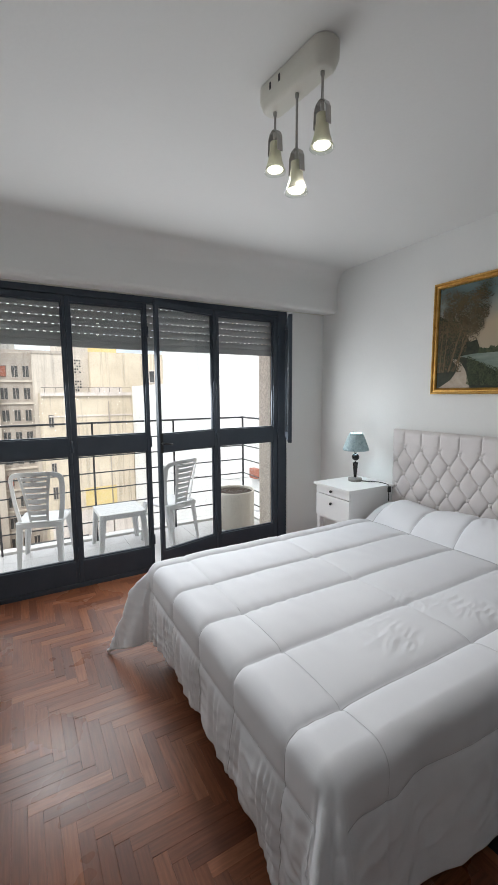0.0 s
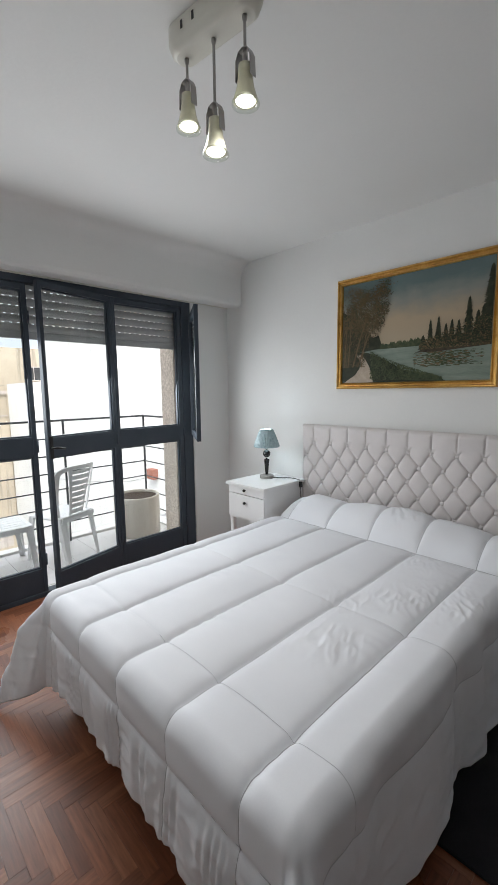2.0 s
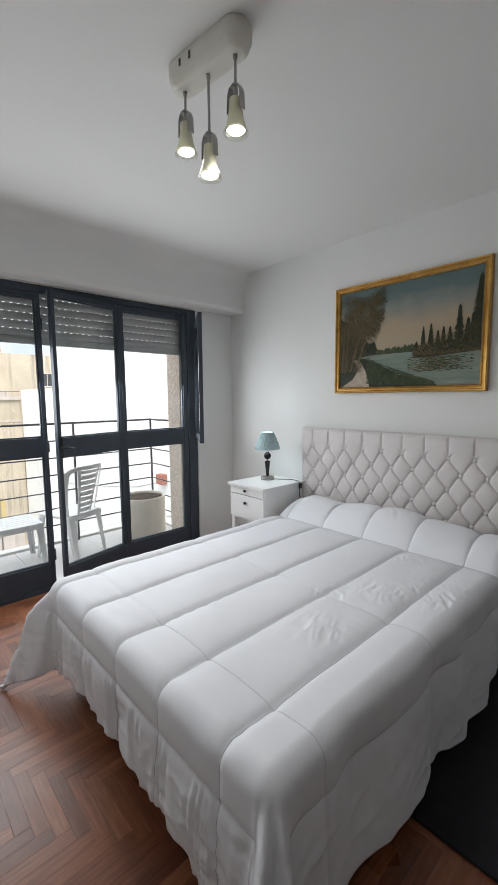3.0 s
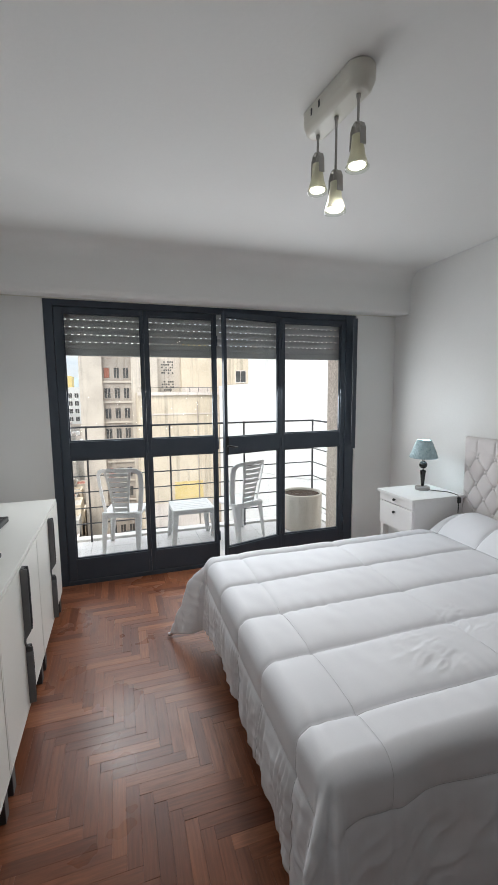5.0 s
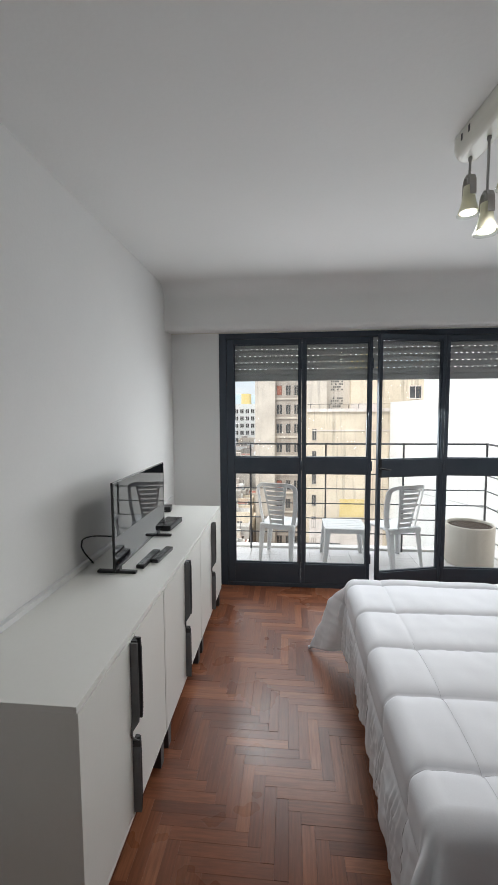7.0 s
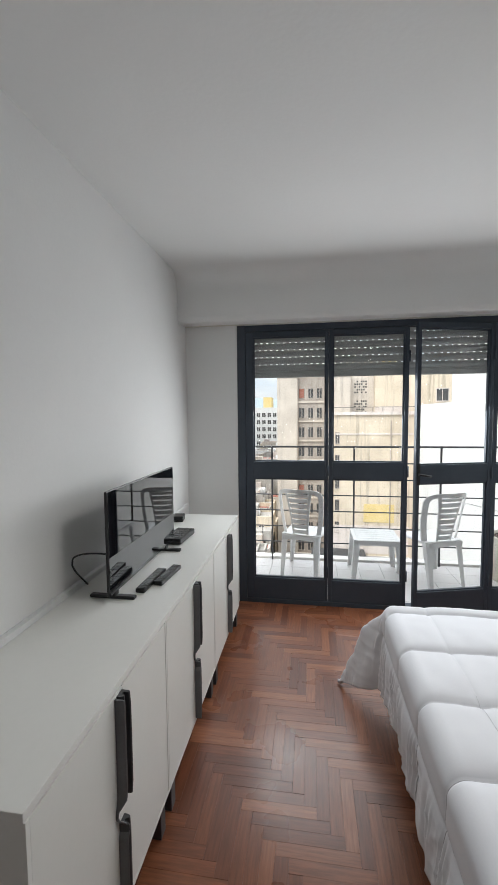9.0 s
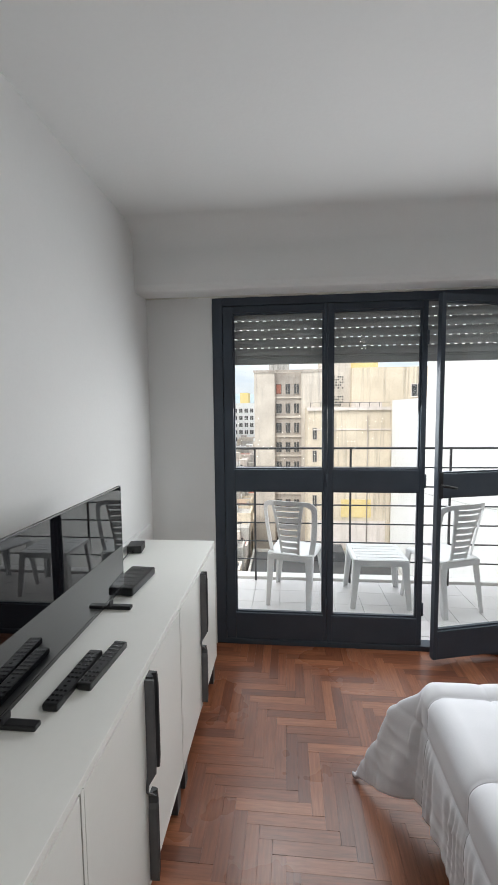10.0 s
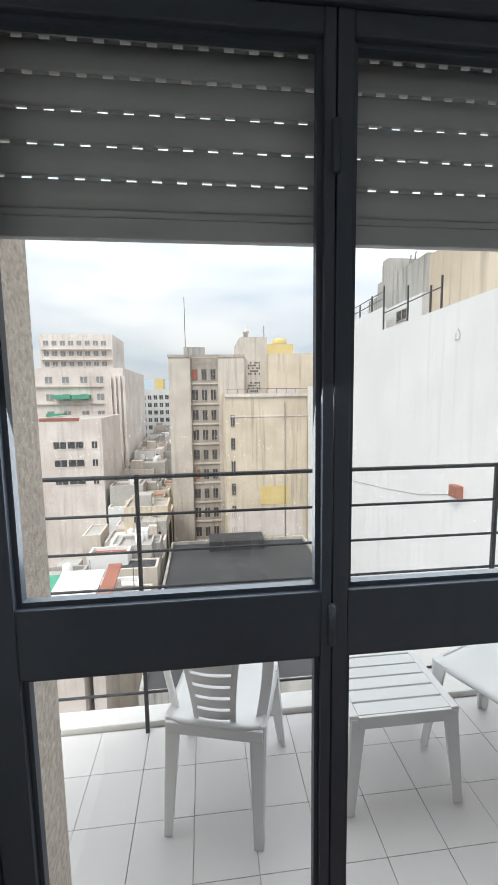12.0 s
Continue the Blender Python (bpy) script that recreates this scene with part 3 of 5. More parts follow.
# ---- nightstand and its lamp ----
def nightstand():
    t = thing("nightstand", (2.235, 2.072, 0), "white painted two-drawer nightstand with black knobs", "nightstand")
    w, d, z = 0.36, 0.43, 0.685
    part("top_board", boxes((-0.015, d, -0.012, w + 0.012, z - 0.02, z), bevel=0.003), NSW, t)
    part("body", boxes((0.012, d - 0.01, 0.0, 0.016, 0.42, z - 0.0205), (0.012, d - 0.01, w - 0.016, w, 0.42, z - 0.0205), (0.012, d - 0.01, 0.016, w - 0.016, 0.42, 0.434), (d - 0.02, d - 0.01, 0.016, w - 0.016, 0.434, z - 0.0205), bevel=0.0015), NSW, t)
    for z0, z1, zk in ((0.610, 0.662, 0.643), (0.436, 0.604, 0.553)):
        dr = part("drawer", boxes((0.0, 0.016, 0.004, w - 0.004, z0, z1), (0.016, 0.2, 0.03, w - 0.03, z0 + 0.012, z1 - 0.015), bevel=0.002), NSW, t)
        kb = lathe([(0, 0.024), (0.008, 0.022), (0.0105, 0.015), (0.008, 0.009), (0.004, 0.006), (0.004, 0.0)], 14)
        bmesh.ops.rotate(kb, verts=kb.verts, cent=(0, 0, 0), matrix=Matrix.Rotation(radians(-90), 3, "Y"))
        bmesh.ops.translate(kb, verts=kb.verts, vec=(0, w / 2, zk))
        part("knob", kb, BLACKP, dr, "small round black knob")
    for x in (0.014, d - 0.045):
        for y in (0.001, w - 0.033):
            part("leg", boxes((x, x + 0.032, y, y + 0.032, 0, 0.419), bevel=0.002), NSW, t)
    return t


nightstand()

SHADE = grainy("satin_shade", (0.24, 0.36, 0.4), (0.5, 0.64, 0.68), 34, 120, (0.22, 0.36), 0.1, dist=0.002)
LAMPX, LAMPY, LAMPZ = 2.50, 2.295, 0.6852
lamp = thing("table_lamp", (LAMPX, LAMPY, LAMPZ), "black and chrome table lamp with pale blue pleated shade", "lamp")
part("base", lathe([(0, 0), (0.05, 0), (0.052, 0.004), (0.052, 0.02), (0.049, 0.024), (0.012, 0.027), (0, 0.027)]), NICKEL, lamp)
part("stem", lathe([(0, 0.027), (0.010, 0.028), (0.012, 0.05), (0.02, 0.135), (0.021, 0.142), (0.008, 0.146), (0, 0.146)], 24), BLACKG, lamp)
part("collar", lathe([(0, 0.146), (0.006, 0.147), (0.006, 0.16), (0, 0.161)], 16), CHROME, lamp)
part("ball", lathe([(0.0, 0.156)] + [(0.028 * math.sin(math.pi * k / 14), 0.184 - 0.028 * math.cos(math.pi * k / 14)) for k in range(1, 14)] + [(0.0, 0.212)], 24), BLACKG, lamp)
part("neck", lathe([(0, 0.211), (0.008, 0.213), (0.011, 0.22), (0.006, 0.227), (0.006, 0.255), (0, 0.256)], 16), CHROME, lamp)


def pleated_shade():
    bm = bmesh.new()
    n, rings = 160, []
    prof = [(0.094, 0.236), (0.095, 0.242), (0.084, 0.275), (0.071, 0.31), (0.057, 0.345), (0.048, 0.362), (0.0475, 0.367)]
    for k, (r, z) in enumerate(prof):
        amp = 0.0022 if 0 < k < 6 else 0.0004
        rings.append([bm.verts.new(((r + amp * math.cos(40 * 2 * math.pi * i / n)) * math.cos(2 * math.pi * i / n), (r + amp * math.cos(40 * 2 * math.pi * i / n)) * math.sin(2 * math.pi * i / n), z)) for i in range(n)])
    for a, b in zip(rings, rings[1:]):
        for i in range(n):
            f = bm.faces.new((a[i], a[(i + 1) % n], b[(i + 1) % n], b[i]))
            f.smooth = True
    return bm


so = part("shade", pleated_shade(), SHADE, lamp, "pale blue pleated satin shade").modifiers.new("thickness", "SOLIDIFY")
so.thickness = 0.0015
GLOWC = mat("cool_bulb", (0.9, 0.95, 1.0), 0.4)
bsdf(GLOWC).inputs["Emission Color"].default_value = (0.85, 0.95, 1.0, 1)
bsdf(GLOWC).inputs["Emission Strength"].default_value = 34.0
part("bulb", lathe([(0, 0.254), (0.009, 0.256), (0.011, 0.295), (0.024, 0.315), (0.026, 0.332), (0.019, 0.35), (0, 0.357)], 20), GLOWC, lamp, "lit white bulb")
cord = [(LAMPX + 0.02, LAMPY - 0.05, LAMPZ + 0.006), (LAMPX + 0.05, LAMPY - 0.09, LAMPZ + 0.006), (LAMPX + 0.09, LAMPY - 0.15, LAMPZ + 0.008), (LAMPX + 0.1, LAMPY - 0.19, LAMPZ + 0.006), (LAMPX + 0.1, LAMPY - 0.232, LAMPZ + 0.003), (LAMPX + 0.1, LAMPY - 0.24, LAMPZ - 0.03), (LAMPX + 0.1, LAMPY - 0.24, LAMPZ - 0.12)]
pc = thing("lamp_cord", (0, 0, 0), "black lamp cord with an inline switch", "cable")
part("cord", tube(cord, 0.003, 8), BLACKP, pc)
part("switch", boxes((LAMPX + 0.09, LAMPX + 0.11, LAMPY - 0.254, LAMPY - 0.2362, LAMPZ - 0.05, LAMPZ - 0.008), bevel=0.003), BLACKP, pc)


# ---- ceiling lamp with three spots ----
CLX, CLY = 1.125, 1.189
pend = thing("ceiling_lamp", (CLX, CLY, H), "cream oval ceiling lamp with three lit hanging spots", "ceiling lamp", turn=6.5)


def stadium(bm, levels, half, n=20):
    rings = []
    for r, z in levels:
        ring = []
        for i in range(n + 1):
            a = math.pi * i / n
            ring.append(bm.verts.new((r * math.cos(a), half + r * math.sin(a), z)))
        for i in range(n + 1):
            a = math.pi + math.pi * i / n
            ring.append(bm.verts.new((r * math.cos(a), -half + r * math.sin(a), z)))
        rings.append(ring)
    for a, b in zip(rings, rings[1:]):
        m = len(a)
        for i in range(m):
            f = bm.faces.new((a[i], a[(i + 1) % m], b[(i + 1) % m], b[i]))
            f.smooth = True
    bm.faces.new(rings[0])
    bm.faces.new(rings[-1][::-1])
    return bm


part("canopy", stadium(bmesh.new(), [(0.047, 0.0), (0.049, -0.003), (0.049, -0.04), (0.046, -0.043), (0.046, -0.047), (0.0435, -0.052), (0.04, -0.062), (0.032, -0.069), (0.026, -0.071)], 0.112), CREAM, pend, "cream enamelled oval canopy")
for y in (0.03, 0.075):
    part("slot", boxes((-0.0505, -0.0485, y - 0.004, y + 0.004, -0.036, -0.015)), BLACKP, pend, "small dark vent slot")
GLOW = mat("lit_lens", (1, 1, 0.97), 0.3)
bsdf(GLOW).inputs["Emission Color"].default_value = (1.0, 0.985, 0.93, 1)
bsdf(GLOW).inputs["Emission Strength"].default_value = 9.0
FROST = grainy("frosted_glass_cup", (0.56, 0.55, 0.43), (0.64, 0.63, 0.5), 30, 200, (0.35, 0.5), 0.02, dist=0.001)
bsdf(FROST).inputs["Transmission Weight"].default_value = 0.04
CLEARG = glass("clear_rim_glass", (0.93, 0.95, 0.92))
for y, tip in ((0.109, 2.118 - H), (0.0, 2.01 - H), (-0.112, 2.096 - H)):
    sp = part("spot", lathe([(0.010, tip + 0.094), (0.018, tip + 0.09), (0.0195, tip + 0.064), (0.024, tip + 0.034), (0.0325, tip + 0.008), (0.0335, tip + 0.003), (0.027, tip + 0.004)], 28, None, 0, y), FROST, pend, "cream flared spot cup")
    part("lens", lathe([(0.027, tip + 0.009), (0.026, tip + 0.0045), (0.022, tip + 0.001), (0, tip - 0.001)], 24, None, 0, y), GLOW, sp, "lit round lens")
    part("glass_rim", lathe([(0.0335, tip + 0.0035), (0.0375, tip - 0.001), (0.0375, tip - 0.0045), (0.0335, tip - 0.0045), (0.0315, tip + 0.002)], 28, None, 0, y), CLEARG, sp, "clear glass rim")
    part("rod", lathe([(0, -0.067), (0.007, -0.069), (0.007, -0.079), (0.0042, -0.086), (0.0042, tip + 0.125), (0.007, tip + 0.118), (0.007, tip + 0.09), (0, tip + 0.088)], 12, None, 0, y), NICKEL, pend)
    yk = bmesh.new()
    for s in (-1, 1):
        pts = [(0, y, tip + 0.128), (0, y + s * 0.014, tip + 0.122), (0, y + s * 0.0225, tip + 0.105), (0, y + s * 0.025, tip + 0.055)]
        prev = None
        for p in pts:
            ring = [yk.verts.new((p[0] + dx, p[1] + s * dy, p[2] + dy * 0.3)) for dx, dy in ((-0.011, 0), (0.011, 0), (0.011, 0.002), (-0.011, 0.002))]
            if prev:
                for i in range(4):
                    yk.faces.new((prev[i], prev[(i + 1) % 4], ring[(i + 1) % 4], ring[i]))
            else:
                yk.faces.new(ring)
            prev = ring
        yk.faces.new(prev[::-1])
    part("bracket", yk, NICKEL, pend, "chrome fork bracket")
    ld = bpy.data.lights.new("spot_light", "SPOT")
    ld.spot_size, ld.spot_blend = radians(165), 0.9
    ld.energy, ld.color, ld.shadow_soft_size = BULB, (1.0, 0.975, 0.94), 0.03
    lo = new("spot_light", ld)
    lo.location = pose(CLX, CLY, H, 0, 0, 6.5) @ Vector((0, y, tip - 0.045))


# ---- landscape painting ----
def painting():
    y0, y1, z0, z1 = 0.858, 1.84, 1.34, 2.052
    w, h = y1 - y0, z1 - z0
    t = thing("landscape_painting", (XR - 0.002, (y0 + y1) / 2, z0), "gilt-framed landscape painting of a lake among trees", "painting")
    # local: u runs along -y so that it reads left to right from the room
    fw = 0.04
    prof = [(0.0, 0.0), (0.0, 0.026), (0.006, 0.034), (0.012, 0.033), (0.017, 0.023), (0.025, 0.022), (0.031, 0.028), (0.036, 0.024), (0.04, 0.014), (0.04, 0.0)]
    corners = [(-w / 2, 0), (w / 2, 0), (w / 2, h), (-w / 2, h)]
    for k in range(4):
        bm = bmesh.new()
        rings = []
        for q in (k, (k + 1) % 4):
            cx_, cz_ = corners[q]
            sx, sz = (1 if cx_ < 0 else -1), (1 if cz_ == 0 else -1)
            rings.append([bm.verts.new((-hh, cx_ + sx * o, cz_ + sz * o)) for o, hh in prof])
        for i in range(len(prof)):
            j = (i + 1) % len(prof)
            bm.faces.new((rings[0][i], rings[0][j], rings[1][j], rings[1][i]))
        part("frame_rail", bm, GOLD, t, "gilded moulded rail")
    W2, H2 = w - 2 * fw, h - 2 * fw
    skym = mat("painted_sky", (0.3, 0.35, 0.36), 0.45)
    tcn = nd(skym, "ShaderNodeTexCoord")
    sep = nd(skym, "ShaderNodeSeparateXYZ")
    lk(skym, tcn.outputs["Generated"], sep.inputs[0])
    nz = nd(skym, "ShaderNodeTexNoise", Scale=9.0, Detail=5.0)
    add = nd(skym, "ShaderNodeMath")
    add.operation = "MULTIPLY_ADD"
    add.inputs[1].default_value = 0.18
    lk(skym, nz.outputs[0], add.inputs[0])
    lk(skym, sep.outputs[2], add.inputs[2])
    lk(skym, ramp(skym, add.outputs[0], [(0.4, (0.4, 0.33, 0.24)), (0.68, (0.42, 0.33, 0.23)), (0.86, (0.24, 0.25, 0.225)), (1.04, (0.12, 0.165, 0.165))]), bsdf(skym).inputs["Base Color"])
    can = part("canvas", boxes((-0.014, -0.002, -W2 / 2, W2 / 2, fw, h - fw)), skym, t, "painted canvas, warm evening sky")

    def P(u, v):
        return (W2 / 2 - u * W2, fw + v * H2)

    def flat(name, polys, material, depth, label=""):
        bm = bmesh.new()
        lift = min(4e-6, 0.0008 / len(polys))
        for n_, poly in enumerate(polys):
            vs = [bm.verts.new((-0.0145 - depth - lift * n_, *P(min(1, max(0, u)), min(1, max(0, v))))) for u, v in poly]
            f = bm.faces.new(vs)
            f.normal_update()
            if f.normal.x > 0:
                f.normal_flip()
        me = bpy.data.meshes.new(name)
        bm.to_mesh(me)
        bm.free()
        me.materials.append(material)
        o = new(name, me)
        o.parent = can
        return tagged(o, label)

    rg = random.Random(4)
    lake = grainy("painted_lake", (0.13, 0.175, 0.15), (0.27, 0.31, 0.26), 7, 60, (0.35, 0.5), 0.2, stretch=(1, 0.6, 5), dist=0.002)
    dgreen = grainy("painted_dark_green", (0.014, 0.02, 0.013), (0.055, 0.058, 0.036), 30, 150, (0.35, 0.5), 0.3, dist=0.002)
    mgreen = grainy("painted_far_green", (0.028, 0.044, 0.025), (0.1, 0.115, 0.06), 40, 150, (0.35, 0.5), 0.3, dist=0.002)
    earth = grainy("painted_path", (0.32, 0.26, 0.2), (0.5, 0.42, 0.34), 25, 120, (0.4, 0.55), 0.3, dist=0.002)
    umber = grainy("painted_umber", (0.03, 0.025, 0.018), (0.1, 0.08, 0.055), 35, 150, (0.4, 0.5), 0.3, dist=0.002)
    ochre = grainy("painted_leaf", (0.085, 0.06, 0.032), (0.21, 0.15, 0.085), 35, 150, (0.4, 0.5), 0.3, dist=0.002)
    for oil in (skym, lake, dgreen, mgreen, earth, umber, ochre):
        bsdf(oil).inputs["Specular IOR Level"].default_value = 0.12
    flat("lake", [[(0, 0), (1, 0), (1, 0.30), (0.6, 0.335), (0.3, 0.34), (0, 0.33)]], lake, 0.0003, "painted green lake")

    def tree_line(u0, u1, v0, top, step, spread):
        out, u = [], u0
        while u < u1:
            hgt = top(u) * (0.75 + 0.5 * rg.random())
            out.append([(u - spread, v0), (u + spread, v0), (u + spread * 0.7, v0 + hgt * 0.6), (u, v0 + hgt), (u - spread * 0.7, v0 + hgt * 0.55)])
            u += step
        return out

    flat("far_forest", tree_line(0.26, 0.62, 0.325, lambda u: 0.03 + 0.07 * u, 0.008, 0.012), mgreen, 0.0006)
    # conifers: stacked ragged triangles
    con = []
    for u, top, wd in ((0.60, 0.42, 0.034), (0.645, 0.55, 0.03), (0.695, 0.57, 0.034), (0.74, 0.5, 0.034), (0.775, 0.53, 0.032), (0.815, 0.52, 0.034), (0.87, 0.70, 0.05), (0.92, 0.58, 0.05), (0.985, 0.93, 0.085), (0.95, 0.62, 0.05)):
        v0 = 0.30
        n = 44
        for k in range(n):
            f = k / n
            vv = v0 + (top - v0) * f
            ww = 0.78 * wd * (1.15 - f) * (0.8 + 0.4 * rg.random()) + 0.002
            con.append([(u - ww, vv - 0.012), (u + ww, vv - 0.008), (u + 0.001, vv + (top - v0) / n * 1.7)])
    con.append([(0.58, 0.28), (1, 0.29), (1, 0.40), (0.93, 0.41), (0.8, 0.40), (0.66, 0.38), (0.6, 0.33)])
    flat("conifer_wood", con, dgreen, 0.0018, "painted dark conifers")
    flat("shore", [[(0.55, 0.265), (0.7, 0.262), (1, 0.29), (1, 0.325), (0.75, 0.30), (0.62, 0.292)]], umber, 0.0028)
    flat("bank", [[(0, 0), (0.27, 0), (0.75, 0), (0.69, 0.045), (0.58, 0.08), (0.48, 0.11), (0.4, 0.17), (0.32, 0.235), (0.25, 0.28), (0.2, 0.3), (0.12, 0.31), (0, 0.31)]], dgreen, 0.0013)
    flat("path", [[(0.015, 0), (0.255, 0), (0.24, 0.08), (0.222, 0.16), (0.19, 0.235), (0.15, 0.285), (0.11, 0.29), (0.13, 0.255), (0.15, 0.21), (0.145, 0.15), (0.11, 0.08), (0.05, 0.03)]], earth, 0.0016, "painted sandy path")
    refl = []
    for _ in range(420):
        u, v = min(0.95, max(0.55, rg.gauss(0.74, 0.09))), 0.13 + 0.13 * rg.random()
        s = 0.007 + 0.012 * rg.random()
        refl.append([(u - s, v), (u + s * 0.8, v - 0.002), (u + s, v + 0.002), (u, v + 0.006)])
    flat("reflection", refl[:330], mgreen, 0.0010)
    flat("warm_reflection", refl[330:], ochre, 0.00185)
    # brown and olive growth between the conifers and along their foot
    scrub = []
    for _ in range(1500):
        u = 0.58 + 0.42 * rg.random()
        v = 0.29 + (0.07 + 0.2 * (u - 0.58) / 0.42) * rg.random() ** 1.3
        s = 0.0016 + 0.003 * rg.random()
        scrub.append([(u - s, v), (u, v - s), (u + s, v), (u, v + 1.6 * s)])
    flat("olive_scrub", scrub[:700], mgreen, 0.0036)
    flat("brown_scrub", scrub[700:], ochre, 0.0044)
    trunks = []
    for u, lean, wd, top in ((0.05, 0.03, 0.010, 0.75), (0.09, 0.12, 0.012, 0.7), (0.13, 0.16, 0.010, 0.62), (0.02, 0.02, 0.01, 0.8), (0.16, 0.06, 0.006, 0.6)):
        wd *= 0.5
        trunks.append([(u - wd, 0.16), (u + wd, 0.16), (u + lean * 0.5 + wd * 0.6, 0.45), (u + lean + 0.002, top), (u + lean - 0.002, top), (u + lean * 0.45 - wd * 0.4, 0.45)])
    flat("undergrowth", [[(0, 0.02), (0.04, 0.04), (0.1, 0.1), (0.135, 0.16), (0.135, 0.22), (0.1, 0.3), (0.3, 0.33), (0.31, 0.38), (0.29, 0.46), (0.24, 0.44), (0.22, 0.5), (0.1, 0.64), (0, 0.74)]], dgreen, 0.0017)
    flat("trunk_group", trunks, ochre, 0.0042)
    layers = [[], [], []]
    clumps = [(0.05 + 0.32 * rg.random() ** 1.2, 0.5 + 0.47 * rg.random(), 0.03 + 0.045 * rg.random()) for _ in range(58)]
    for _ in range(11000):
        cu, cv, cr = clumps[rg.randrange(len(clumps))]
        u, v = rg.gauss(cu, cr * 0.6), rg.gauss(cv, cr * 0.75)
        if rg.random() < 0.28:
            u, v = rg.random() ** 1.4 * 0.22, 0.16 + 0.5 * rg.random()
        if u > 0.2 + 0.29 * max(0.0, v - 0.35) ** 0.5 - 0.03 * rg.random():
            continue
        s = 0.0018 + 0.0034 * rg.random()
        b = rg.random() * 3
        k_ = rg.random()
        layers[0 if k_ < 0.5 else 1 if k_ < 0.72 else 2].append([(u + s * math.cos(b + k * 1.57), v + 1.3 * s * math.sin(b + k * 1.57)) for k in range(4)])
    flat("dark_foliage", layers[0], umber, 0.0023)
    flat("green_foliage", layers[1], mgreen, 0.0032)
    flat("light_foliage", layers[2], ochre, 0.0052)
    bushes = []
    for _ in range(2600):
        f = rg.random()
        u, v = 0.23 + 0.5 * f, (0.29 - 0.26 * f ** 0.8) * (0.1 + 1.0 * rg.random())
        s = 0.002 + 0.0035 * rg.random()
        bushes.append([(u - s, v), (u, v - s), (u + s, v), (u + s * 0.3, v + 1.5 * s)])
    flat("shrubbery", bushes, mgreen, 0.0046)
    return t


painting()

# ---- television and what lies on the cabinets ----
CT = 0.7352
tv = thing("television", (-0.24, 1.73, CT), "black flat television on two feet on the cabinets", "television")
part("panel", boxes((-0.010, 0.0, -0.35, 0.35, 0.022, 0.405), bevel=0.002), BLACKP, tv)
part("rear_housing", boxes((-0.045, -0.0105, -0.26, 0.26, 0.04, 0.25), bevel=0.01), BLACKP, tv)
part("screen", boxes((-0.001, 0.0012, -0.346, 0.346, 0.036, 0.401)), SCREEN, tv, "glossy dark screen")
part("lower_bezel", boxes((-0.001, 0.002, -0.346, 0.346, 0.024, 0.0355)), BLACKG, tv)
for y in (-0.30, 0.23):
    fb = bmesh.new()
    box(fb, -0.10, 0.075, y - 0.012, y + 0.012, 0.0, 0.012, bevel=0.004)
    box(fb, -0.022, 0.004, y - 0.016, y + 0.016, 0.01, 0.03, bevel=0.004)
    part("foot", fb, BLACKP, tv)
cb = thing("television_cable", (-0.3, 1.42, CT), "thin black cable looping behind the television", "cable")
part("cable", tube([(0.035 - 0.145 * math.sin(math.pi / 2 * k / 12), 0.08 - 0.07 * math.sin(math.pi / 2 * k / 12), 0.135 + 0.018 * math.sin(math.pi * k / 12)) for k in range(13)] + [(-0.115 - 0.008 * math.sin(k * 0.5), 0.008 + 0.012 * k, 0.125 - 0.0152 * k) for k in range(1, 9)] + [(-0.124, 0.11, 0.006), (-0.131, 0.125, 0.004)], 0.0035, 8), BLACKP, cb)


def remote(x, y, turn, length, label):
    t = thing("remote_control", (x, y, CT), label, "remote control", "remotes on the cabinets", turn=turn)
    part("body", boxes((-0.019, 0.019, -length / 2, length / 2, 0, 0.018), bevel=0.005), BLACKP, t)
    bm = boxes((-0.004, 0.004, -0.0026, 0.0026, -0.001, 0.0012), bevel=0.001)
    me = mesh("key", bm, BLACKG)
    n = int(length / 0.017)
    for r in range(n):
        for c in (-0.011, 0.0, 0.011):
            if r in (3, 4) and c != 0.0:
                continue
            o = new("key", me)
            o.parent = t
            o.location = (c, -length / 2 + 0.014 + 0.0165 * r, 0.018)
    return t


remote(-0.165, 1.585, -2.0, 0.215, "long black remote control lying before the television")
remote(-0.118, 1.645, -5.0, 0.19, "shorter black remote control beside the other")
stb = thing("set_top_box", (-0.235, 2.15, CT), "black set-top box with perforated top", "set-top box", turn=-4.0)
part("body", boxes((-0.05, 0.05, -0.105, 0.105, 0.004, 0.034), bevel=0.006), BLACKP, stb)
for y in (-0.08, 0.08):
    part("rubber_foot", boxes((-0.04, 0.04, y - 0.01, y + 0.01, 0, 0.0042)), BLACKP, stb)
gb = boxes((-0.003, 0.003, -0.012, 0.012, 0.0, 0.0012))
gm = mesh("vent", gb, BLACKG)
for i in range(9):
    for j in range(5):
        o = new("vent", gm)
        o.parent = stb
        o.location = (-0.038 + 0.0095 * i, -0.07 + 0.035 * j, 0.034)
rt = thing("power_adapter", (-0.365, 2.53, CT), "small black power adapter against the wall", "adapter", turn=8.0)
part("body", boxes((-0.035, 0.035, -0.045, 0.045, 0, 0.036), bevel=0.005), BLACKP, rt)
part("cord", tube([(0.0, -0.045, 0.015), (-0.02, -0.08, 0.012), (-0.03, -0.12, 0.004), (-0.02, -0.25, 0.004), (0.02, -0.33, 0.004)], 0.003, 8), BLACKP, rt)
ps = thing("cable_duct", (XL + 0.001, 2.2, CT), "white plastic cable duct along the wall", "cable duct")
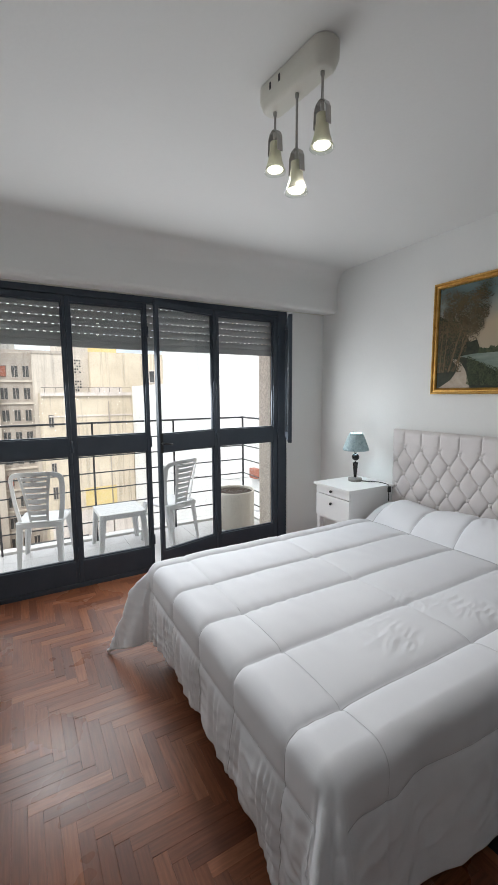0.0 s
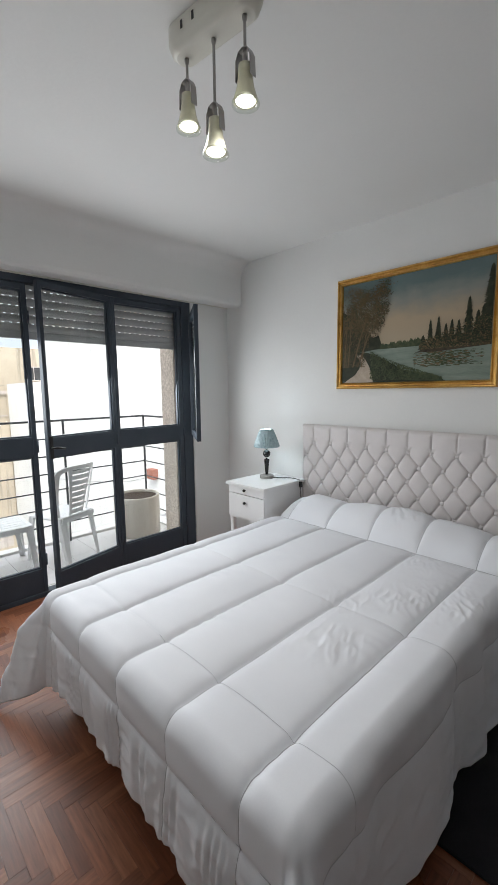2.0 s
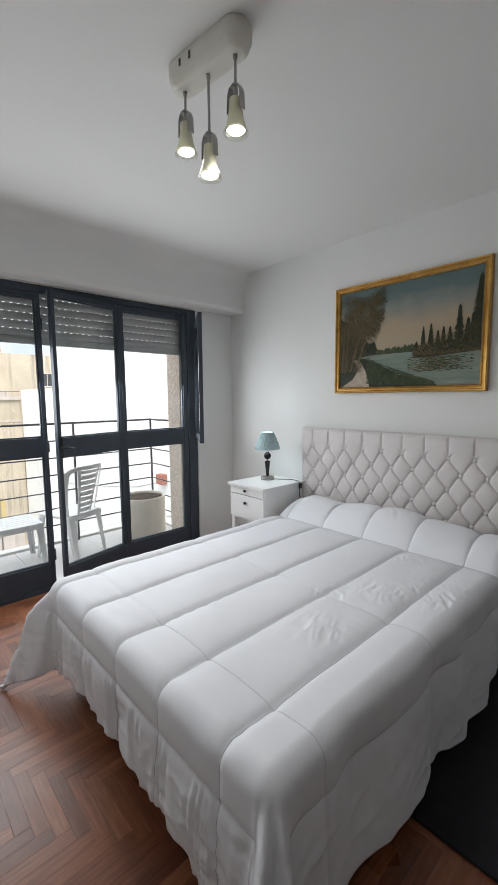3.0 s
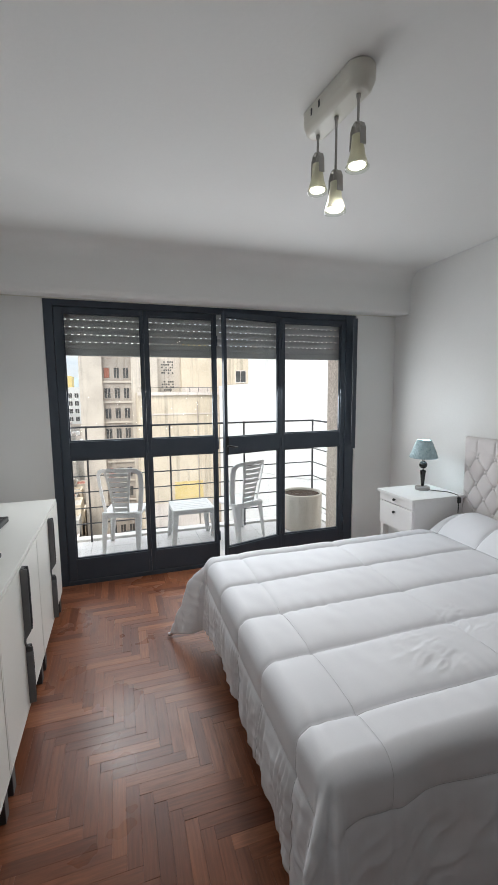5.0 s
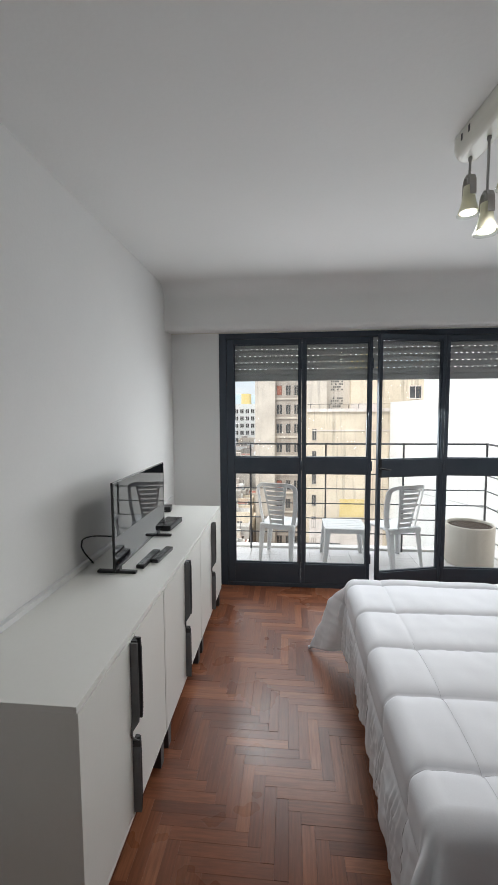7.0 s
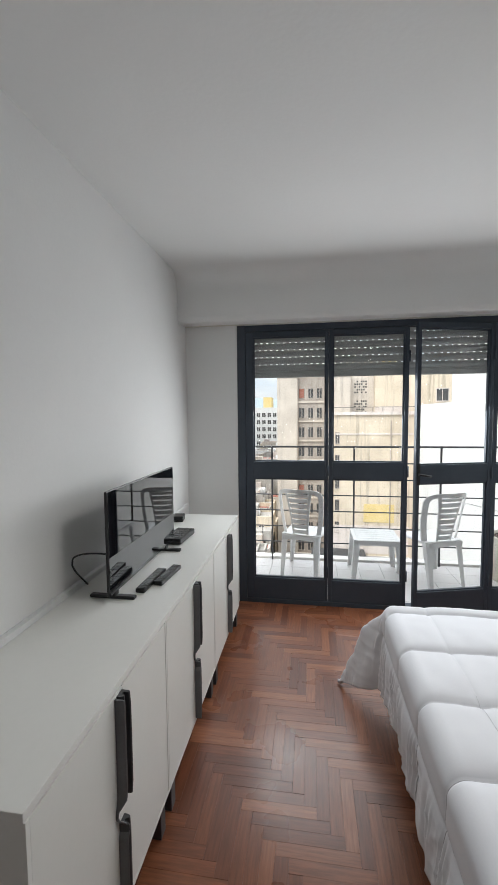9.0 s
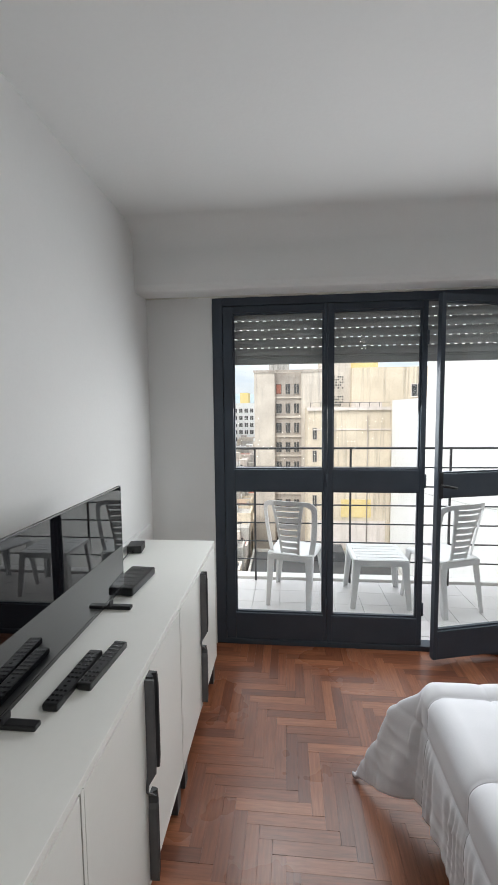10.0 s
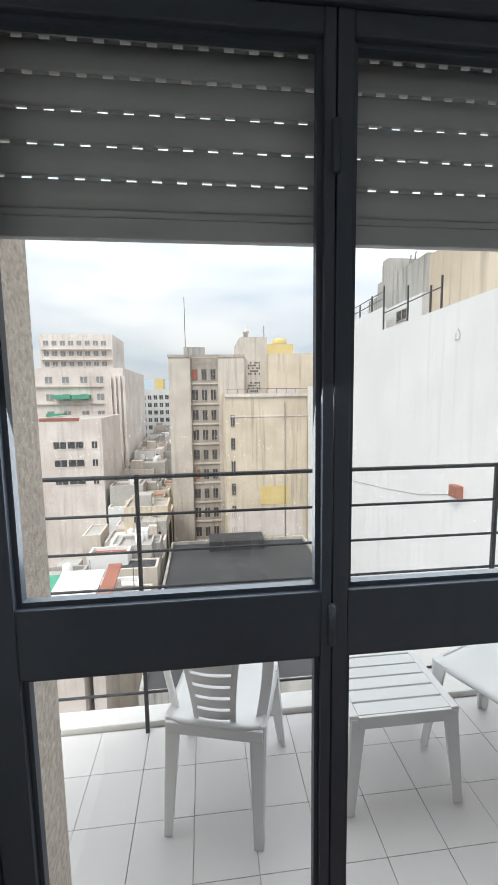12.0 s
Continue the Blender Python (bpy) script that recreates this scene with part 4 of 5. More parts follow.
part("duct", boxes((0, 0.02, -1.55, 0.72, 0.0, 0.022), bevel=0.002), PLASTIC, ps)

# dark rug on the far side of the bed
rug = solid("bedside_rug", boxes((1.42, 2.55, -0.35, 0.68, 0.002, 0.014), bevel=0.004), grainy("black_rug", (0.004, 0.004, 0.006), (0.012, 0.012, 0.015), 30, 300, (0.95, 1.0), 0.6, dist=0.004), "black low-pile rug on the parquet beside the bed", "rug")


# ---- balcony ----
BF = -0.02
solid("balcony_slab", boxes((-1.2, 3.6, 3.2, 4.12, BF - 0.22, BF - 0.012), (-1.2, 3.6, 3.08, 3.2, BF - 0.22, BF - 0.012)), GROUT, "concrete slab and grout bed of the balcony", "slab", kind="structure")
solid("balcony_kerb", boxes((-1.2, 2.62, 4.02, 4.12, BF - 0.012, BF + 0.02), (2.50, 2.62, 3.40, 4.02, BF - 0.012, BF + 0.02), bevel=0.006), grainy("kerb_paint", (0.72, 0.71, 0.69), (0.8, 0.79, 0.77), 6, 80, (0.6, 0.8), 0.2), "low white painted kerb at the balcony's edge", "kerb", kind="structure")
for nm, x0, x1 in (("pier_west", -0.6, -0.03), ("pier_east", 2.31, 2.75)):
    solid(nm, boxes((x0, x1, 3.2, 3.40, BF - 0.2, 2.9), bevel=0.004), STUCCO, "outer pier in coarse beige granular stucco", "pier", kind="structure")
solid("lintel_outside", boxes((-0.012, 2.31, 3.2, 3.40, 2.12, 2.9)), STUCCO, "stucco lintel over the balcony doors", "lintel", kind="structure")

RY = 3.985
ra = thing("balcony_railing", (0, RY, BF), "dark grey painted steel balcony railing", "railing")
RX1 = 2.45
for x in (-0.67, 0.10, 0.875, 1.65, RX1):
    part("post", boxes((x - 0.008, x + 0.008, -0.008, 0.008, 0.0, 1.125), bevel=0.0015), RAIL, ra)
for k in range(7):
    z = 1.115 - 0.155 * k
    r = 0.009 if k == 0 else 0.006
    part("rail", tube([(-1.1, 0.0, z), (RX1, 0.0, z)], r, 8), RAIL, ra)
    part("rail", tube([(RX1, 0.0, z), (RX1, -0.585, z)], r, 8), RAIL, ra)

pl = thing("planter", (2.215, 3.76, BF + 0.001), "cream round fibre-cement planter with dry soil", "planter")
part("pot", lathe([(0, 0.0), (0.205, 0.0), (0.212, 0.008), (0.214, 0.365), (0.211, 0.375), (0.199, 0.375), (0.196, 0.365), (0.194, 0.05), (0, 0.05)], 56), POT, pl)
sb = lathe([(0, 0.352)] + [(0.193 * k / 10, 0.352 + 0.012 * noise.noise((k * 1.7, 3, 1))) for k in range(1, 11)] + [(0.1935, 0.33)], 48)
part("soil", sb, SOIL, pl, "dry brown soil")


def taper_leg(x0, y0, z0, x1, y1, z1, w0, w1):
    """A hollow-looking L-section leg from the floor up."""
    bm = bmesh.new()
    rings = []
    for k in range(6):
        f = k / 5
        x, y, z, w = x0 + (x1 - x0) * f, y0 + (y1 - y0) * f, z0 + (z1 - z0) * f, w0 + (w1 - w0) * f
        s = 1 if x0 > 0 else -1
        t = 1 if y0 > 0 else -1
        a, b = -s * w, -t * w
        rings.append([bm.verts.new((x + p * a, y + q * b, z)) for p, q in ((0, 0.12), (0.12, 0), (1, 0), (1, 0.24), (0.3, 0.3), (0.24, 1), (0, 1))])
    for p, q in zip(rings, rings[1:]):
        for i in range(7):
            bm.faces.new((p[i], p[(i + 1) % 7], q[(i + 1) % 7], q[i]))
    bm.faces.new(rings[0])
    bm.faces.new(rings[-1][::-1])
    return bm


def plastic_table():
    t = thing("plastic_side_table", (1.03, 3.735, BF + 0.001), "low white resin side table with slotted top", "table")
    zt, hx, hy = 0.355, 0.195, 0.18
    n = 6
    for k in range(n):
        y0 = -hy + 2 * hy * k / n
        y1 = -hy + 2 * hy * (k + 1) / n - 0.008
        part("slat", boxes((-hx + 0.03, hx - 0.03, y0 + 0.004, y1 + 0.004, zt - 0.012, zt), bevel=0.002), PLASTIC, t)
    part("rim", boxes((-hx, -hx + 0.0295, -hy, hy, zt - 0.03, zt), (hx - 0.0295, hx, -hy, hy, zt - 0.03, zt), (-hx + 0.0295, hx - 0.0295, -hy - 0.008, -hy + 0.003, zt - 0.045, zt - 0.001), (-hx + 0.0295, hx - 0.0295, hy - 0.003, hy + 0.008, zt - 0.045, zt - 0.001), (-hx + 0.03, hx - 0.03, -hy + 0.004, hy - 0.004, zt - 0.02, zt - 0.0125), bevel=0.003), PLASTIC, t)
    for sx in (-1, 1):
        for sy in (-1, 1):
            part("leg", taper_leg(sx * (hx + 0.02), sy * (hy + 0.02), 0, sx * (hx - 0.001), sy * (hy + 0.004), zt - 0.012, 0.035, 0.055), PLASTIC, t)
    return t


plastic_table()


def plastic_chair(x, y, turn, label):
    """A moulded armless-looking resin chair; it faces +y in its own axes."""
    t = thing("plastic_chair", (x, y, BF + 0.001), label, "chair", "chairs on the balcony", turn=turn)
    zs, hw, hd = 0.385, 0.19, 0.185
    # seat: a shallow dished shell
    bm = bmesh.new()
    N = 18
    grid = []
    for i in range(N + 1):
        row = []
        for j in range(N + 1):
            u, v = -1 + 2 * i / N, -1 + 2 * j / N
            k = 1 / max(1.0, (abs(u) ** 6 + abs(v) ** 6) ** (1 / 6))
            wx = hw * (0.9 + 0.1 * (v + 1) / 2)
            z = zs - 0.022 * (1 - u * u) * (1 - v * v) - (0.03 * max(0, abs(v) - 0.8) / 0.2 if v > 0 else 0) - 0.02 * max(0, abs(u) - 0.85) / 0.15
            row.append(bm.verts.new((u * k * wx, v * k * hd, z)))
        grid.append(row)
    for i in range(N):
        for j in range(N):
            f = bm.faces.new((grid[i][j], grid[i + 1][j], grid[i + 1][j + 1], grid[i][j + 1]))
            f.smooth = True
    m = part("seat", bm, PLASTIC, t).modifiers.new("thickness", "SOLIDIFY")
    m.thickness = 0.012
    part("seat_rim", boxes((-hw * 0.9, hw * 0.9, hd - 0.012, hd, zs - 0.06, zs - 0.015), (-hw * 0.85, hw * 0.85, -hd, -hd + 0.012, zs - 0.05, zs - 0.01), bevel=0.004), PLASTIC, t)
    for sx in (-1, 1):
        part("leg", taper_leg(sx * 0.205, 0.2, 0, sx * 0.18, 0.172, zs - 0.012, 0.03, 0.055), PLASTIC, t)
        part("leg", taper_leg(sx * 0.165, -0.225, 0, sx * 0.170, -0.165, zs - 0.008, 0.03, 0.055), PLASTIC, t)

    # backrest: curved shell leaning back, with a broad arched rim and cross slots
    def bp(u, z):
        f = (z - zs) / 0.41
        return (u, -0.168 - 0.085 * f - 0.02 * f * f + (1.9 * u * u if abs(u) < 0.1 else 0.019 + 0.55 * (abs(u) - 0.1) + 1.2 * (abs(u) - 0.1) ** 2), z)

    def strip(pts_in, pts_out, th=0.012):
        b = bmesh.new()
        rows = []
        for (u, z), (u2, z2) in zip(pts_in, pts_out):
            p, q = Vector(bp(u, z)), Vector(bp(u2, z2))
            d = Vector((0, th, 0.0))
            rows.append([b.verts.new(p), b.verts.new(q), b.verts.new(q + d), b.verts.new(p + d)])
        for a_, c_ in zip(rows, rows[1:]):
            for i in range(4):
                f = b.faces.new((a_[i], a_[(i + 1) % 4], c_[(i + 1) % 4], c_[i]))
        b.faces.new(rows[0])
        b.faces.new(rows[-1][::-1])
        return b

    inner, outer = [], []
    for k in range(41):
        s = -1 + 2 * k / 40
        a = abs(s)
        if a > 0.45:
            g = (1 - a) / 0.55
            z = zs - 0.02 + 0.335 * g
            uo = 0.164 + 0.034 * g + 0.008 * math.sin(math.pi * g)
            ui = uo - 0.034
            zi = z
        else:
            ang = (0.45 - a) / 0.45 * math.pi / 2
            z = zs + 0.315 + 0.092 * math.sin(ang) ** 0.8
            uo = 0.198 * math.cos(ang) ** 0.5
            ui = 0.164 * math.cos(ang) ** 0.45
            zi = zs + 0.315 + 0.058 * math.sin(ang) ** 0.8
        sg = 1 if s > 0 else -1
        outer.append((sg * uo, z))
        inner.append((sg * ui, zi))
    part("back_rim", strip(inner, outer), PLASTIC, t)
    # middle panel: two uprights and the rungs between the slots
    for sg in (-1, 1):
        part("back_upright", strip([(sg * (0.052 + 0.04 * (f / 10) ** 1.6), zs - 0.02 + 0.39 * f / 10) for f in range(11)], [(sg * (0.070 + 0.046 * (f / 10) ** 1.6), zs - 0.02 + 0.39 * f / 10) for f in range(11)], 0.009), PLASTIC, t)
    for k in range(8):
        z = zs + 0.005 + 0.0475 * k
        wd = 0.056 + 0.04 * (k / 8) ** 1.6
        part("back_slat", strip([(-wd + 2 * wd * i / 8, z) for i in range(9)], [(-wd + 2 * wd * i / 8, z + (0.035 if k < 7 else 0.026)) for i in range(9)], 0.008), PLASTIC, t)
    return t


plastic_chair(0.425, 3.725, -15.0, "white moulded resin chair facing out from the balcony")
plastic_chair(1.49, 3.685, 22.0, "white moulded resin chair turned towards the side table")

# balcony tiles
tm = mesh("tile", boxes((-0.0991, 0.0991, -0.0991, 0.0991, -0.01, 0.0), bevel=0.001), TILE)
tiles = thing("balcony_floor", (0, 0, BF), "pale grey square balcony tiles with thin joints", "floor", kind="structure")
for i in range(-6, 13):
    for j in range(4):
        o = new("tile", tm)
        o.parent = tiles
        o.location = (0.207 + 0.2 * i, 3.505 - 0.2 + 0.2 * j, 0.0006 * ((i * 7 + j * 3) % 3 - 1))
part("edge_tile", boxes((-1.1, 2.6, 3.085, 3.2, -0.01, 0.0)), TILE, tiles)


# ---- the city outside ----
def weathered(name, c0, c1, dark, amount=0.5):
    """Old outdoor render: broad patches with sparse rain streaks."""
    m = mat(name, c0, 0.9)
    tc_ = nd(m, "ShaderNodeTexCoord")
    mp_ = nd(m, "ShaderNodeMapping")
    mp_.inputs["Scale"].default_value = (2.4, 2.4, 0.11)
    lk(m, tc_.outputs["Object"], mp_.inputs[0])
    a_ = nd(m, "ShaderNodeTexNoise", Scale=0.22, Detail=6.0, Roughness=0.65)
    b_ = nd(m, "ShaderNodeTexNoise", Scale=1.0, Detail=4.0, Roughness=0.6)
    lk(m, tc_.outputs["Object"], a_.inputs["Vector"])
    lk(m, mp_.outputs[0], b_.inputs["Vector"])
    base = ramp(m, a_.outputs[0], [(0.35, c0), (0.65, c1)])
    streak = ramp(m, b_.outputs[0], [(0.52, (0, 0, 0)), (0.72, (amount, amount, amount))])
    mx = nd(m, "ShaderNodeMix")
    mx.data_type = "RGBA"
    lk(m, streak, mx.inputs[0])
    lk(m, base, mx.inputs[6])
    mx.inputs[7].default_value = (*dark, 1)
    lk(m, mx.outputs[2], bsdf(m).inputs["Base Color"])
    return m


OCHRE = weathered("stained_ochre_render", (0.52, 0.44, 0.34), (0.68, 0.59, 0.47), (0.27, 0.23, 0.18), 0.7)
BEIGE = weathered("grey_beige_render", (0.46, 0.41, 0.36), (0.63, 0.57, 0.5), (0.28, 0.25, 0.22), 0.6)
STRIPW = weathered("grimy_strip", (0.3, 0.26, 0.23), (0.48, 0.43, 0.38), (0.16, 0.14, 0.12), 0.6)
GREYC = weathered("bare_concrete", (0.3, 0.29, 0.27), (0.5, 0.48, 0.45), (0.13, 0.125, 0.12), 0.75)
WHITEW = weathered("white_party_wall", (0.68, 0.68, 0.675), (0.74, 0.74, 0.735), (0.56, 0.55, 0.53), 0.35)
PALE = weathered("pale_render", (0.56, 0.49, 0.45), (0.72, 0.66, 0.62), (0.34, 0.3, 0.27), 0.5)
FARW = grainy("far_grey_facade", (0.55, 0.56, 0.56), (0.66, 0.67, 0.67), 0.4, 3.0, (0.85, 0.95), 0.1)
YELW = grainy("yellow_render", (0.6, 0.46, 0.18), (0.7, 0.56, 0.28), 0.5, 3.0, (0.85, 0.95), 0.1)
ROOFD = grainy("tar_roof", (0.028, 0.03, 0.033), (0.065, 0.067, 0.07), 0.3, 4.0, (0.6, 0.85), 0.4, dist=0.05)
ROOFL = grainy("light_roof", (0.3, 0.28, 0.26), (0.5, 0.48, 0.45), 0.3, 3.0, (0.85, 0.95), 0.3, dist=0.05)
BRICKR = grainy("red_brick_far", (0.24, 0.09, 0.065), (0.38, 0.16, 0.115), 0.8, 6.0, (0.85, 0.95), 0.2)
GREENP = grainy("green_awning", (0.05, 0.25, 0.16), (0.1, 0.36, 0.24), 1.0, 6.0, (0.7, 0.9), 0.1)
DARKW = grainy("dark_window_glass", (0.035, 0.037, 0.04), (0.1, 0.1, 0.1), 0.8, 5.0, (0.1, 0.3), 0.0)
# Distance haze is put into this paler copy of the window glass.
HAZEPANE = grainy("hazed_window_glass", (0.17, 0.18, 0.19), (0.3, 0.31, 0.32), 0.8, 5.0, (0.2, 0.4), 0.0)
GROUND = grainy("city_ground", (0.16, 0.155, 0.15), (0.3, 0.29, 0.27), 0.08, 1.0, (0.9, 1.0), 0.2)
# Bluish distance haze is mixed into the hills' own colour.
HILL = grainy("hazy_hill", (0.34, 0.41, 0.47), (0.39, 0.46, 0.52), 0.01, 0.1, (0.9, 1.0), 0.0)

solid("ground", boxes((-1500, 1500, 6, 3000, -31, -30)), GROUND, "city ground far below the balcony", "ground", kind="structure")

wmesh = {}


def window_at(parent, x, y, z, w, h, face="y", far=False, trim=None):
    """A dark window set in a thin frame; parts share meshes by size."""
    key = (round(w, 2), round(h, 2), face, far, trim is None)
    if key not in wmesh:
        f = 0.06 * min(w, h) + 0.03
        def turned(rows):
            return [(a, b, c, d, e, g) if face == "y" else (c, d, a, b, e, g) for a, b, c, d, e, g in rows]
        fb = boxes(*turned([(-w / 2 - f, -w / 2, -0.05, 0.0, -h / 2 - f, h / 2 + f), (w / 2, w / 2 + f, -0.05, 0.0, -h / 2 - f, h / 2 + f), (-w / 2, w / 2, -0.08, 0.0, -h / 2 - f, -h / 2), (-w / 2, w / 2, -0.05, 0.0, h / 2, h / 2 + f), (-0.03, 0.03, -0.04, -0.01, -h / 2, h / 2)]))
        pb = boxes(*turned([(-w / 2, w / 2, -0.012, 0.0, -h / 2, h / 2)]))
        wmesh[key] = (mesh("window_frame", fb, trim or PALE), mesh("pane", pb, HAZEPANE if far else DARKW))
    fm, pm = wmesh[key]
    o = new("window", fm)
    o.parent = parent
    o.location = (x, y, z)
    p = new("pane", pm)
    p.parent = o
    return o


def building(name, x0, x1, y0, y1, z1, material, label, roof=None, z0=-30.0, parapet=0.6):
    t = thing(name, ((x0 + x1) / 2, (y0 + y1) / 2, z0), label, "building")
    w, d, h = (x1 - x0) / 2, (y1 - y0) / 2, z1 - z0
    part("wall", boxes((-w, w, -d, d, 0, h - 0.02)), material, t)
    part("roof", boxes((-w + 0.25, w - 0.25, -d + 0.25, d - 0.25, h - 0.02, h + 0.05)), roof or ROOFL, t)
    if parapet:
        part("parapet", boxes((-w, w, -d, -d + 0.22, h - 0.02, h + parapet), (-w, w, d - 0.22, d, h - 0.02, h + parapet), (-w, -w + 0.22, -d + 0.22, d - 0.22, h - 0.02, h + parapet), (w - 0.22, w, -d + 0.22, d - 0.22, h - 0.02, h + parapet)), material, t)
    return t


# slab tower with a recessed strip of windows
A = building("apartment_tower", -4.0, 5.6, 56.0, 70.0, 6.5, BEIGE, "stained beige apartment tower with a window strip", parapet=0.0)
acx, acy = 0.8, 63.0
part("recess_side", boxes((-4.0 - acx, -1.3 - acx, 55.3 - acy, 55.999 - acy, 0, 36.6)), BEIGE, A)
part("recess_side", boxes((2.25 - acx, 5.6 - acx, 55.3 - acy, 55.999 - acy, 0, 36.6)), BEIGE, A)
part("strip_wall", boxes((-1.3 - acx, 2.25 - acx, 55.9 - acy, 55.999 - acy, 0, 36.3)), STRIPW, A, "grimy grey recessed wall strip")
for k in range(12):
    z = 4.15 - 2.6 * k
    for x in (-0.75, 0.45, 1.6):
        window_at(A, x - acx, 55.9 - acy, z + 30, 0.62 if x > 0 else 0.72, 1.3, trim=STRIPW)
    part("floor_band", boxes((-1.3 - acx, 2.25 - acx, 55.75 - acy, 55.899 - acy, z + 28.75, z + 28.95)), BEIGE, A)
for k in (0, 5):
    part("red_shutter", boxes((-1.08 - acx, -0.44 - acx, 55.82 - acy, 55.845 - acy, 33.55 - 2.6 * k, 34.75 - 2.6 * k)), BRICKR, A, "faded red roller shutter")
part("rooftop_ledge", boxes((-4.1 - acx, 5.7 - acx, 55.2 - acy, 55.298 - acy, 36.3, 36.62)), STRIPW, A)
part("penthouse", boxes((-2.1 - acx, 0.65 - acx, 57 - acy, 60 - acy, 36.5, 37.75)), GREYC, A, "grey rooftop tank housing")
part("antenna", tube([(-1.9 - acx, 58 - acy, 37.7), (-1.9 - acx, 58 - acy, 44.2)], 0.05, 6), RAIL, A, "thin rooftop mast")

S = building("stair_tower", 5.15, 8.7, 56.1, 66.0, 8.9, BEIGE, "beige stair tower with pierced screens", parapet=0.0)
for zz in (4.9, 2.3):
    for i in range(6):
        for j in range(5):
            if (i * 3 + j * 5) % 7 < 5:
                part("screen_hole", boxes((-0.75 + 0.28 * i, -0.57 + 0.28 * i, -5.0, -4.94, zz + 30 + 0.36 * j - 0.8, zz + 30 + 0.36 * j - 0.6)), DARKW, S)
part("chimney", lathe([(0, 38.9), (0.3, 38.9), (0.3, 39.7), (0.45, 39.75), (0.45, 39.9), (0.25, 40.0), (0.25, 40.3), (0, 40.35)], 12, None, -0.8, -3), PALE, S)
part("mast", tube([(1.6, -3.5, 38.9), (1.6, -3.5, 40.6)], 0.05, 6), RAIL, S)

K = building("ochre_block", 8.7, 19.0, 55.0, 68.0, 6.3, OCHRE, "pale ochre apartment block behind the white wall", parapet=0.4)
kcx, kcy = 13.85, 61.5
window_at(K, 16.9 - kcx, 55.0 - kcy, 3.7 + 30, 1.4, 1.5)
Yb = building("yellow_rooftop", 10.2, 15.0, 69.0, 76.0, 9.6, YELW, "yellow rooftop block in the distance", parapet=0.0)
part("tank", lathe([(0, 39.6), (1.2, 39.6), (1.2, 40.8), (0.3, 41.0), (0, 41.0)], 16, None, 0.8, 0), YELW, Yb)

B = building("ochre_annex", 2.7, 12.0, 48.0, 55.0, 0.9, OCHRE, "lower ochre block with a column of small windows", parapet=0.7)
bcx, bcy = 7.35, 51.5
for k in range(6):
    window_at(B, 3.5 - bcx, 48.0 - bcy, -1.4 - 2.6 * k + 30, 0.42, 1.25, trim=STRIPW)
part("band", boxes((3.3 - bcx, 12.0 - bcx, 47.94 - bcy, 47.999 - bcy, 29.0, 29.15)), PALE, B)
part("shed", boxes((8.2 - bcx, 11.2 - bcx, 49 - bcy, 52 - bcy, 30.9, 32.2)), PALE, B, "pale rooftop shed")
part("roof_ledge", boxes((2.6 - bcx, 12.0 - bcx, 47.8 - bcy, 47.999 - bcy, 31.25, 31.62)), PALE, B)
part("roof_rail", boxes((2.7 - bcx, 12.0 - bcx, 48.1 - bcy, 48.14 - bcy, 32.1, 32.15), *[(3.0 + 1.1 * k - bcx, 3.05 + 1.1 * k - bcx, 48.1 - bcy, 48.14 - bcy, 31.6, 32.1) for k in range(8)]), RAIL, B, "thin rooftop handrail")
part("downpipe", tube([(9.4 - bcx, 47.9 - bcy, 30.6), (9.4 - bcx, 47.9 - bcy, 14.5)], 0.06, 6), STRIPW, B, "grey downpipe")
part("yellow_patch", boxes((6.5 - bcx, 9.9 - bcx, 47.95 - bcy, 47.999 - bcy, 18.9, 21.0)), YELW, B, "patch of yellow paint")
part("pale_base", boxes((3.0 - bcx, 11.5 - bcx, 47.97 - bcy, 47.999 - bcy, 15.2, 18.5)), PALE, B)

R = building("tar_roofed_hall", -3.7, 11.6, 24.0, 48.0, -15.4, GREYC, "low hall with a dark tarred roof", ROOFD, parapet=0.35)
part("roof_hatch", boxes((-3.4, 2.6, 9.2, 11.9, 14.6, 15.7)), ROOFD, R)

# long white party wall with its stepped top
N = building("white_party_wall_house", 12.0, 22.0, 9.0, 36.2, 5.25, WHITEW, "big house with a blank white party wall", ROOFL, parapet=0.25)
ncx, ncy = 17.0, 22.6
part("far_step", boxes((-5.0, 5.0, 36.2 - ncy, 47.6 - ncy, 0, 32.3)), WHITEW, N)
part("raised_wall", boxes((-5.0, -4.7, 28.55 - ncy, 36.2 - ncy, 35.505, 36.98)), WHITEW, N)
part("roof_room", boxes((-3.9, -2.4, 25.6 - ncy, 31.2 - ncy, 35.24, 37.2)), WHITEW, N, "white rooftop room")
part("tank_house", boxes((-2.9, 2.4, 27.0 - ncy, 34.2 - ncy, 35.25, 39.9)), GREYC, N, "raw concrete tank house")
part("upper_storey", boxes((-4.0, 5.0, 9.5 - ncy, 24.75 - ncy, 35.25, 39.0)), OCHRE, N, "pale ochre upper storey")
part("tank_top", boxes((-2.9, -0.9, 31.5 - ncy, 33.4 - ncy, 39.9, 41.0), (-2.9, -1.4, 32.4 - ncy, 33.3 - ncy, 41.0, 41.3)), GREYC, N, "raw concrete stair head")
part("tank_side", boxes((-2.95, 0.5, 34.2 - ncy, 35.8 - ncy, 35.25, 38.9)), GREYC, N)
for k in range(8):
    y = 29.0 + 0.16 * k
    part("rebar", tube([(-2.6 + 0.1 * (k % 3), y - ncy, 39.9), (-2.6 + 0.13 * (k % 4), y + 0.05 * (k % 3) - ncy, 40.6 + 0.11 * (k * 5 % 4))], 0.015, 4), RAIL, N, "rusty starter bar")
